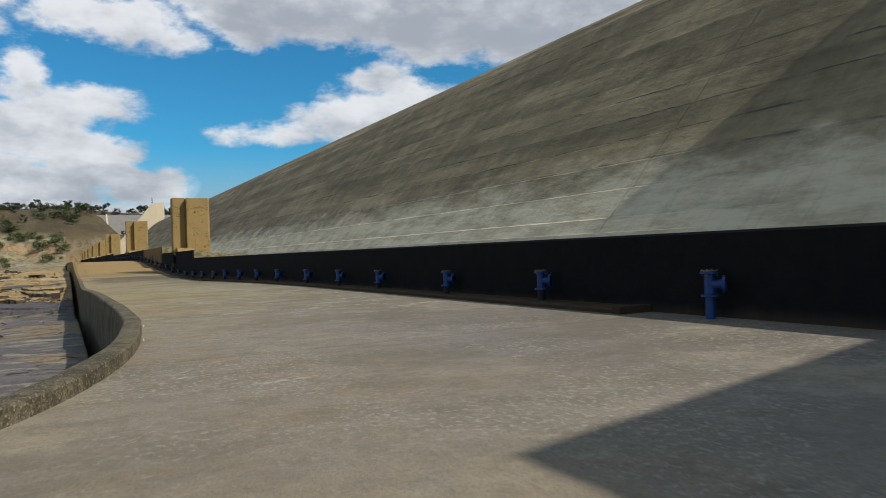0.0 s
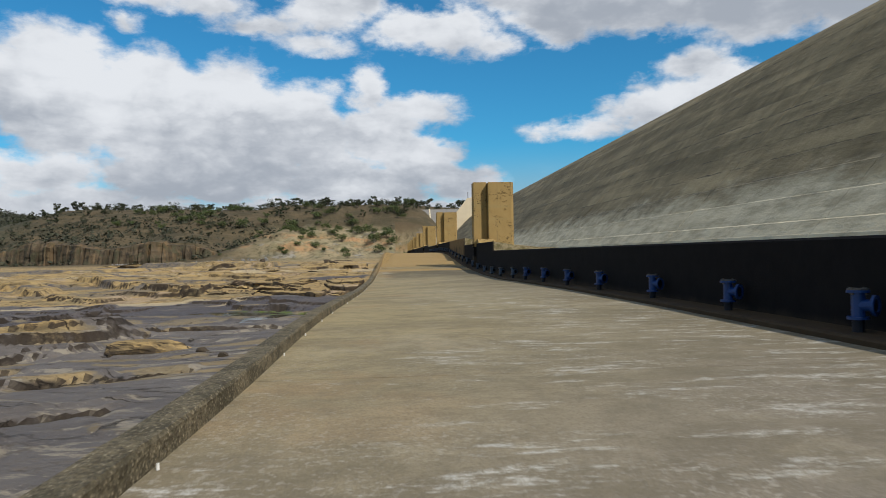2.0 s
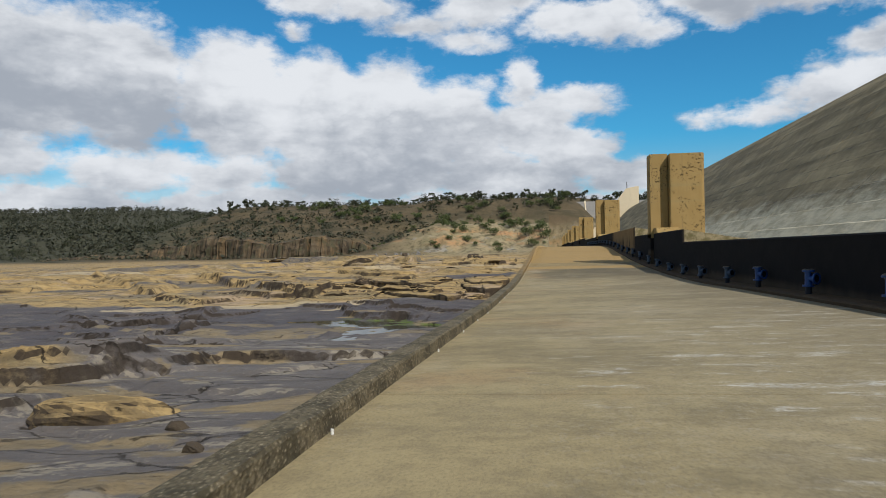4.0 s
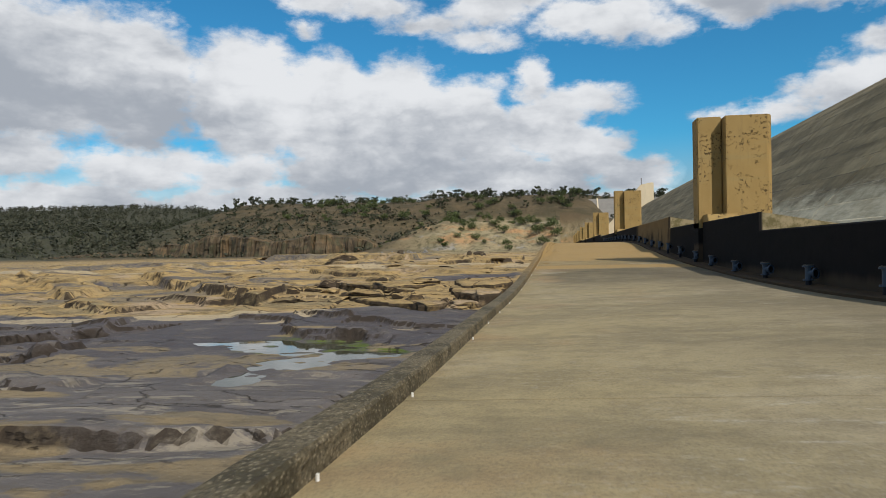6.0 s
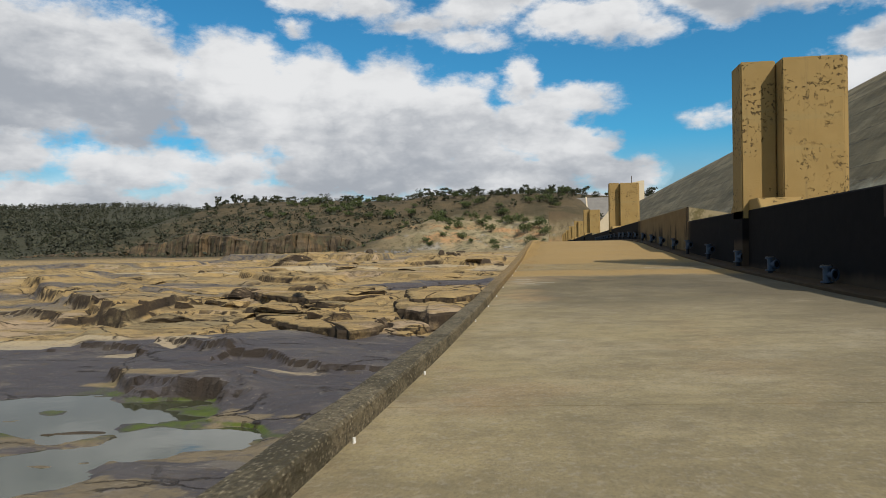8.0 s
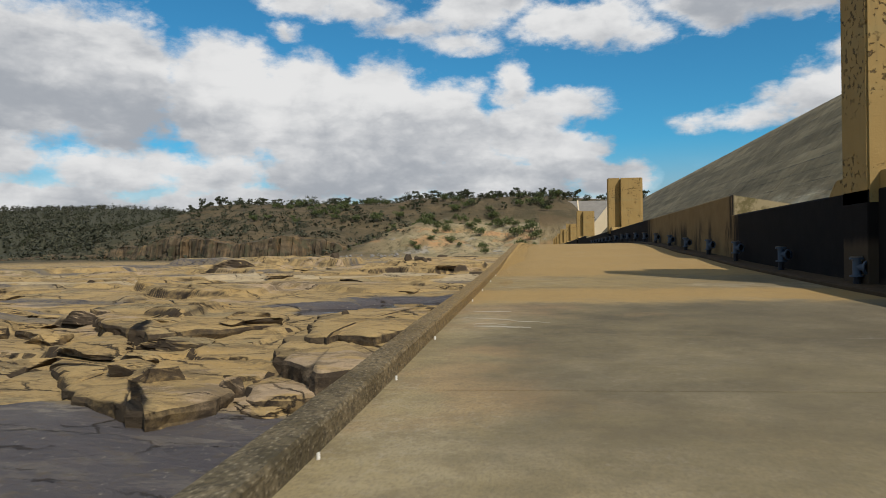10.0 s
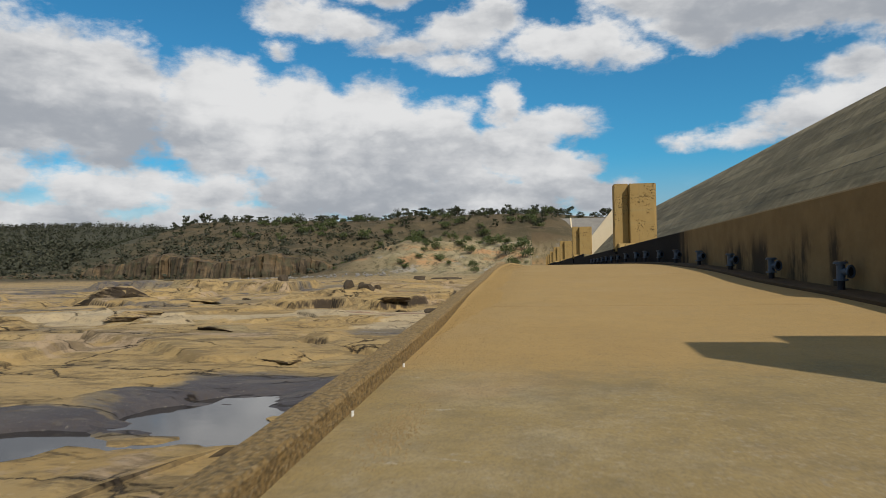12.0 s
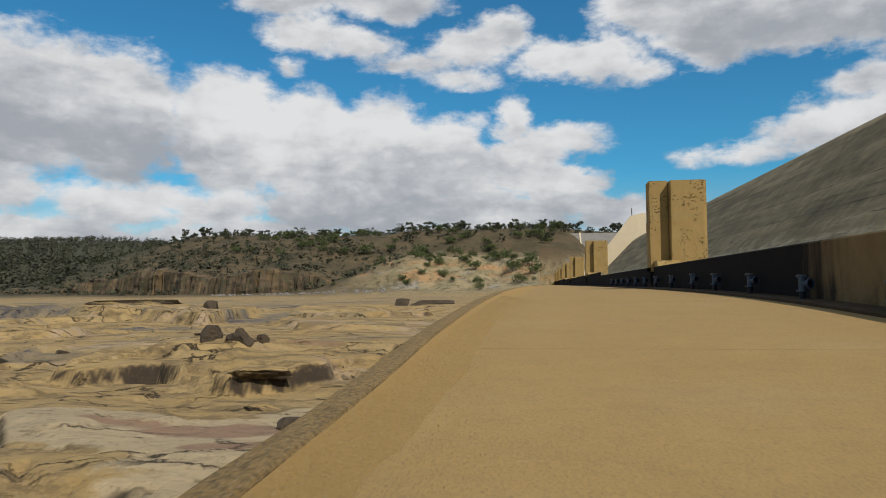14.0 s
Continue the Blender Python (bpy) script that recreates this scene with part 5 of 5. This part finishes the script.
def bed_slab(outline, top, thick, seed):
    """A bedded slab with a broken outline, worn rim and split, uneven sides."""
    rnd = random.Random(seed)
    ring = []
    for (ax, ay), (bx, by) in zip(outline, outline[1:] + outline[:1]):
        cuts = max(2, int(math.hypot(bx - ax, by - ay) / 0.16))
        for k in range(cuts):
            f = k / cuts
            jag = 0.0 if k == 0 else rnd.uniform(-0.07, 0.07)
            ring.append(Vector((ax + (bx - ax) * f + jag, ay + (by - ay) * f + jag * 0.7, 0)))
    mid = sum(ring, Vector()) / len(ring)
    slope = (rnd.uniform(-0.015, 0.015), rnd.uniform(0.0, 0.03))
    bm = bmesh.new()
    loops = []
    for inset, z, rough in ((0.55, 0.01, 0.035), (0.28, 0.0, 0.035), (0.11, -0.015, 0.025), (0.03, -0.06, 0.03), (0.0, -0.13, 0.04), (0.02, -0.10 - thick * 0.35, 0.04), (-0.02, -thick, 0.04)):
        loop = []
        for q in ring:
            out = q - mid
            p = q - out * inset if inset > 0.1 else q - out.normalized() * inset
            wave = noise.noise_vector(Vector((q.x * 2.1, q.y * 2.1, z * 6 + seed))) * rough * 1.6
            tilt = slope[0] * out.x * (1 - inset) + slope[1] * out.y * (1 - inset)
            loop.append(bm.verts.new((p.x + wave.x, p.y + wave.y, top + z + tilt + wave.z)))
        loops.append(loop)
    k = len(ring)
    for a, b in zip(loops[:-1], loops[1:]):
        for i in range(k):
            bm.faces.new((a[i], b[i], b[(i + 1) % k], a[(i + 1) % k]))
    centre = bm.verts.new((mid.x, mid.y, top))
    for i in range(k):
        bm.faces.new((centre, loops[0][i], loops[0][(i + 1) % k]))
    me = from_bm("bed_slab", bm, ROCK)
    me.polygons.foreach_set("use_smooth", [p.normal.z > 0.8 for p in me.polygons])
    return me


for k, (top, thick, outline) in enumerate(SLABS):
    tagged(new("bed_slab", bed_slab(outline, top, thick, 700 + k)), "thick tan sandstone slab with dark broken edges on river bed", "rock slab", "slabs of the river bed")
lay(1, ((-4.25, 53.55, 1.05, 0.7, 0.34, -12), (-6.2, 58.2, 1.8, 1.1, 0.40, 8), (-4.1, 26.7, 2.2, 1.1, 0.42, 22), (-2.25, 51.0, 0.5, 0.4, 0.34, 30)),
    "tan broken sandstone slab resting on the river bed", "slabs of the river bed")
lay(2, ((-38.0, 130.0, 14.0, 6.0, 1.2, 8), (-52.0, 152.0, 12.0, 5.0, 1.2, 12), (-27.0, 112.0, 6.0, 2.4, 0.6, 6), (-14.6, 78.2, 3.4, 2.2, 0.80, -18)),
    "tan sandstone slab with a dark broken edge on the river bed", "slabs of the river bed")
lay(3, ((-14.3, 96.3, 0.9, 0.7, 0.6, 30), (-4.7, 76.7, 0.55, 0.4, 0.40, 40), (-4.1, 76.5, 0.75, 0.35, 0.22, -15), (-4.4, 77.4, 0.4, 0.35, 0.28, 10), (-3.7, 76.9, 0.35, 0.3, 0.2, 50), (-2.5, 26.0, 0.32, 0.2, 0.14, 10), (-1.8, 25.1, 0.36, 0.2, 0.13, -20),
        (-8.7, 115.8, 1.6, 1.1, 0.9, 0), (-6.8, 118.0, 3.8, 1.8, 0.6, 12), (-2.0, 55.6, 0.30, 0.22, 0.36, 10), (-0.9, 70.9, 0.6, 0.4, 0.18, 15)),
    "dark grey boulder standing on tan river rock", "boulders of the river bed")
# the rest of the broken belt, smaller pieces
seeds = random.Random(61)
scatter = []
for k in range(30):
    x = -0.3 - 9.5 * seeds.random() ** 1.2
    y = 49.6 + 5.5 * seeds.random() - 0.25 * x
    big = seeds.uniform(0.5, 1.9)
    scatter.append((x, y, big, big * seeds.uniform(0.45, 0.8), seeds.uniform(0.14, 0.32), seeds.uniform(-35, 35)))
for k in range(22):
    x = -0.6 - 16 * seeds.random()
    y = seeds.uniform(56, 84)
    big = seeds.uniform(0.4, 1.6)
    scatter.append((x, y, big, big * seeds.uniform(0.4, 0.7), seeds.uniform(0.08, 0.18), seeds.uniform(-35, 35)))
lay(6, scatter, "small broken piece of tan sandstone on the river bed", "broken pieces of the river bed")
# stone that stands out of the pool
lay(5, ((-4.5, 42.95, 1.1, 0.35, 0.13, 6), (-4.9, 42.8, 0.4, 0.2, 0.10, 20)), "low dark rock standing out of the pool", "rocks in the pool")


# ---------------------------------------------------------------- trees and scrub
def leaf_cloud(centres, radius, count, size, rnd, flat=0.75):
    """Small two-sided leaf sprays round each centre: vertices and faces."""
    verts, faces = [], []
    for c in centres:
        for _ in range(count):
            d = Vector((rnd.gauss(0, 1), rnd.gauss(0, 1), rnd.gauss(0, 1))).normalized() * radius * rnd.random() ** 0.4
            d.z *= flat
            q = Vector(c) + d
            u = Vector((rnd.gauss(0, 1), rnd.gauss(0, 1), rnd.gauss(0, 0.6))).normalized()
            w = u.cross(Vector((rnd.gauss(0, 1), rnd.gauss(0, 1), rnd.gauss(0, 1)))).normalized()
            s = size * (0.6 + 0.8 * rnd.random())
            i = len(verts)
            verts += [q - u * s, q + w * s * 0.55, q + u * s, q - w * s * 0.55]
            faces.append((i, i + 1, i + 2, i + 3))
    return verts, faces


def tree(height, spread, seed, sparse=1.0):
    """A gum tree: leaning trunk, forked limbs and open clumps of leaves."""
    rnd = random.Random(seed)
    thing = new("tree", None)
    wood = bmesh.new()
    lean = Vector((rnd.uniform(-0.12, 0.12), rnd.uniform(-0.12, 0.12), 1)) * height * 0.42
    tube(wood, (0, 0, -0.6), lean, height * 0.030, height * 0.020, 7)
    clumps = []
    for k in range(7):
        a = k * 0.9 + rnd.random()
        tip = lean + Vector((math.cos(a) * spread * rnd.uniform(0.35, 1.0), math.sin(a) * spread * rnd.uniform(0.35, 1.0), height * rnd.uniform(-0.12, 0.46)))
        tube(wood, lean * rnd.uniform(0.72, 1.0), tip, height * 0.013, height * 0.004, 5)
        clumps.append(tip)
        clumps.append(tip + Vector((rnd.uniform(-1, 1), rnd.uniform(-1, 1), rnd.uniform(-0.4, 0.5))) * spread * 0.4)
    part("trunk", wood, BARK, thing)
    v, f = leaf_cloud(clumps, spread * 0.50, int(24 * sparse), height * 0.062, rnd)
    part("crown", mesh_of("crown", v, f, LEAF), LEAF, thing)
    return thing


def bush(size, seed):
    rnd = random.Random(seed)
    thing = new("bush", None)
    wood = bmesh.new()
    tips = []
    for k in range(6):
        a = k * 1.05 + rnd.random() * 0.6
        tip = Vector((math.cos(a) * size * rnd.uniform(0.25, 0.8), math.sin(a) * size * rnd.uniform(0.25, 0.8), size * rnd.uniform(0.45, 1.05)))
        tube(wood, (0, 0, -0.4), tip, size * 0.03, size * 0.008, 5)
        tips.append(tip)
        tips.append(tip * 0.7 + Vector((0, 0, size * 0.1)))
    part("woody_base", wood, BARK, thing)
    v, f = leaf_cloud(tips, size * 0.42, 34, size * 0.09, rnd, 0.85)
    part("crown", mesh_of("crown", v, f, SHRUB), SHRUB, thing)
    return thing


rnd = random.Random(11)
KINDS = [tree(5.2, 1.8, 1), tree(6.6, 2.1, 2, 0.8), tree(4.2, 2.0, 3), tree(7.6, 1.7, 4, 0.55), tree(5.0, 2.6, 5, 1.1)]
for t in KINDS:
    tagged(t, "open-crowned dark green gum tree on the dry hill", "tree", "trees on the hills")
first = list(KINDS)


def plant(source, x, y, scale, sink=0.0):
    m = pose(x, y, ground_z(x, y).item() - sink, 0, 0, rnd.uniform(0, 360))
    if source in first:
        first.remove(source)
        source.matrix_world = m
        source.scale = (1, 1, 1)
        return source
    made = copy_thing(source, m)
    made.scale = (scale, scale, scale * rnd.uniform(0.85, 1.2))
    return made


for k in range(260):
    x = -250 + 310 * (k + rnd.random()) / 260
    plant(KINDS[rnd.randrange(5)], x, 447 + rnd.uniform(-14, 20), rnd.uniform(0.42, 0.8) if k % 4 else rnd.uniform(0.8, 1.15), 0.7)
for k in range(60):
    x = rnd.uniform(-300, -20)
    plant(KINDS[rnd.randrange(5)], x, rnd.uniform(352, 438), rnd.uniform(0.45, 0.85))
for k in range(26):
    plant(KINDS[rnd.randrange(5)], rnd.uniform(30, 110), rnd.uniform(478, 500), rnd.uniform(0.9, 1.3))

SHRUBS = [bush(2.4, 21), bush(1.9, 22), bush(3.0, 23)]
for b in SHRUBS:
    tagged(b, "rounded green bush on the sandy far bank", "bush", "bushes on the far bank")
    first.append(b)
for x, y, s in ((3.0, 306, 1.7), (-0.8, 308, 1.5), (-6, 302, 1.0), (5.5, 309, 1.5), (1.0, 312, 1.6), (-15, 330, 1.4), (-22, 318, 1.0), (-31, 340, 1.5), (-36, 333, 1.2), (-12, 340, 1.2),
                (-3, 345, 1.3), (-26, 345, 1.0), (-18, 290, 0.7), (-44, 300, 0.8), (-2, 318, 1.2), (-52, 352, 1.0), (6, 312, 1.3), (-8, 316, 1.5), (-10, 326, 1.2), (-27, 328, 1.3), (-33, 312, 0.9), (-40, 322, 1.1), (2, 322, 1.6), (-20, 304, 0.8), (-48, 336, 1.2), (-58, 326, 1.0)):
    plant(SHRUBS[rnd.randrange(3)], x, y, s)

for k in range(70):
    plant(SHRUBS[rnd.randrange(3)], rnd.uniform(-150, 14), rnd.uniform(372, 440), rnd.uniform(0.7, 1.5))
for k in range(34):
    plant(SHRUBS[rnd.randrange(3)], rnd.uniform(-72, 8), rnd.uniform(300, 352), rnd.uniform(0.35, 0.85))
for k in range(40):
    plant(KINDS[rnd.randrange(5)], rnd.uniform(-70, 40), rnd.uniform(405, 446), rnd.uniform(0.5, 0.9), 0.5)

# low scrub over the slopes, too dense to count
v, f = [], []
spots = []
for k in range(5200):
    x, y = (10 - 470 * rnd.random() ** 0.75, rnd.uniform(335, 600)) if k % 3 else (rnd.uniform(-245, -50), rnd.uniform(312, 400))
    if x > -42 and y < 370:
        continue
    spots.append((x, y))
spots = np.array(spots)
for (x, y), z in zip(spots.tolist(), ground_z(spots[:, 0], spots[:, 1]).tolist()):
    s = rnd.uniform(0.4, 1.0) if rnd.random() < 0.7 else rnd.uniform(1.0, 2.2)
    a, b = leaf_cloud([(x, y, z + s * 0.45)], s, 9, s * 0.42, rnd, 0.7)
    f += [tuple(q + len(v) for q in face) for face in b]
    v += a
tagged(new("scrub", mesh_of("scrub", v, f, WOODS)), "low dark scrub scattered over dry hill slopes", "scrub", kind="stuff")

# open forest on the hill beyond the river, seen as one mass
v, f, spots = [], [], []
for k in range(2600):
    y = rnd.uniform(345, 800)
    spots.append((-205 - 0.55 * (y - 345) * rnd.random() - 330 * rnd.random(), y))
spots = np.array(spots)
for (x, y), z in zip(spots.tolist(), ground_z(spots[:, 0], spots[:, 1]).tolist()):
    s = rnd.uniform(1.3, 2.9)
    a, b = leaf_cloud([(x, y, z + s * 0.8), (x + s * 0.5, y, z + s * 1.5)], s, 11, s * 0.36, rnd, 0.8)
    f += [tuple(q + len(v) for q in face) for face in b]
    v += a
tagged(new("woods", mesh_of("woods", v, f, WOODS)), "dark open gum forest covering the far hill", "woods", kind="stuff")

# pale rounded stones at the foot of the cliff
v, f = [], []
for k in range(130):
    x = rnd.uniform(-105, -45)
    y = 284 + rnd.gauss(0, 4.0) + 0.06 * abs(x + 80)
    r = rnd.uniform(0.2, 0.7)
    z = ground_z(x, y).item() + r * 0.2
    i = len(v)
    v += [(x + r * rnd.uniform(0.7, 1.2), y, z), (x, y + r, z + 0.1), (x - r, y, z), (x, y - r * rnd.uniform(0.7, 1.2), z), (x + r * 0.1, y, z + r * rnd.uniform(0.6, 1.0)), (x, y, z - r)]
    f += [(i + a, i + b, i + c) for a, b, c in ((0, 1, 4), (1, 2, 4), (2, 3, 4), (3, 0, 4), (1, 0, 5), (2, 1, 5), (3, 2, 5), (0, 3, 5))]
tagged(new("rubble", mesh_of("rubble", v, f, RUBBLE)), "pale rubble strewn below the far cliff", "rubble", kind="stuff")

# ---------------------------------------------------------------- small things on the apron
peg_bm = bmesh.new()
tube(peg_bm, (0, 0, -0.02), (0, 0, 0.029), 0.009, 0.0075, 8)
peg_mesh = from_bm("peg", peg_bm, PEG)
for k in range(36):
    y = 9.0 + 1.79 * k + (0.0 if 13 < k < 16 else rnd.uniform(-0.15, 0.15))
    if k % 5 == 3:
        continue
    x = float(kerb_x(y)) + 0.03
    peg = new("peg", peg_mesh)
    peg.matrix_world = pose(x, y, float(apron_z(x, y)), 0, 0, 0)
    tagged(peg, "small white peg at the foot of the kerb", "peg", "pegs along the kerb")

v, f = [], []
grains = np.random.default_rng(7)
sy = grains.uniform(57, 80, 14000)
sd = 0.05 + np.abs(grains.normal(0, 0.40, 14000))
sx = kerb_x(sy) + sd
sx[:700], sy[:700] = grains.normal(1.20, 0.07, 700), grains.normal(55.35, 0.30, 700)
sd[:700] = 9.0
sz = apron_z(sx, sy) + 0.001 + np.maximum(0.0, 0.10 - 0.125 * sd) * smooth(sy, 57, 66)
for i_grain, (x, y, z) in enumerate(zip(sx.tolist(), sy.tolist(), sz.tolist())):
    r = rnd.uniform(0.0015, 0.004) if i_grain >= 700 else rnd.uniform(0.003, 0.008)
    i = len(v)
    v += [(x + r * rnd.uniform(0.7, 1.2), y, z), (x, y + r * rnd.uniform(0.7, 1.2), z), (x - r, y, z), (x, y - r, z), (x, y, z + r), (x, y, z - r)]
    f += [(i + a, i + b, i + c) for a, b, c in ((0, 1, 4), (1, 2, 4), (2, 3, 4), (3, 0, 4), (1, 0, 5), (2, 1, 5), (3, 2, 5), (0, 3, 5))]
tagged(new("gravel", mesh_of("gravel", v, f, GRAVEL)), "loose brown gravel washed along the kerb", "gravel", kind="stuff")

# pale mineral crust along a crack in the apron
def vein(points, width, seed):
    xs, ys = zip(*points)
    t = np.linspace(0, len(points) - 1, 14 * len(points))
    px = np.interp(t, range(len(points)), xs) + 0.02 * fbm(t * 3, t * 0, 3, seed)
    py = np.interp(t, range(len(points)), ys) + 0.03 * fbm(t * 3, t * 0 + 5, 3, seed)
    w = width * (0.35 + 0.9 * value_noise(t * 2.2, t * 0, seed)) * np.minimum(1, 4 * np.minimum(t, t[-1] - t) / t[-1] + 0.1)
    X = np.stack([px, px, px, px], 1)
    Y = np.stack([py - w, py - 0.4 * w, py + 0.4 * w, py + w], 1)
    Z = apron_z(X, Y) + np.array([-0.002, 0.004, 0.004, -0.002])[None, :]
    return tagged(new("mineral_crust", grid_mesh("mineral_crust", X, Y, Z, VEIN)), "pale mineral crust on the worn apron", "crust", kind="structure")


vein(((1.01, 49.94), (1.15, 49.93), (1.32, 49.89), (1.45, 49.82), (1.53, 49.76), (1.64, 49.63), (1.77, 49.61), (1.96, 49.53)), 0.009, 3)
vein(((1.17, 49.40), (1.27, 49.46), (1.36, 49.44), (1.52, 49.31)), 0.006, 5)
vein(((1.18, 49.22), (1.40, 49.23), (1.63, 49.15), (1.78, 49.12)), 0.040, 7)
vein(((1.05, 50.62), (1.25, 50.60), (1.50, 50.63)), 0.010, 9)

# ---------------------------------------------------------------- slabs of the apron
for y0, y1 in zip(JOINTS[:-1], JOINTS[1:]):
    part("slab", slab_mesh(float(y0), float(y1)), APRON, apron)
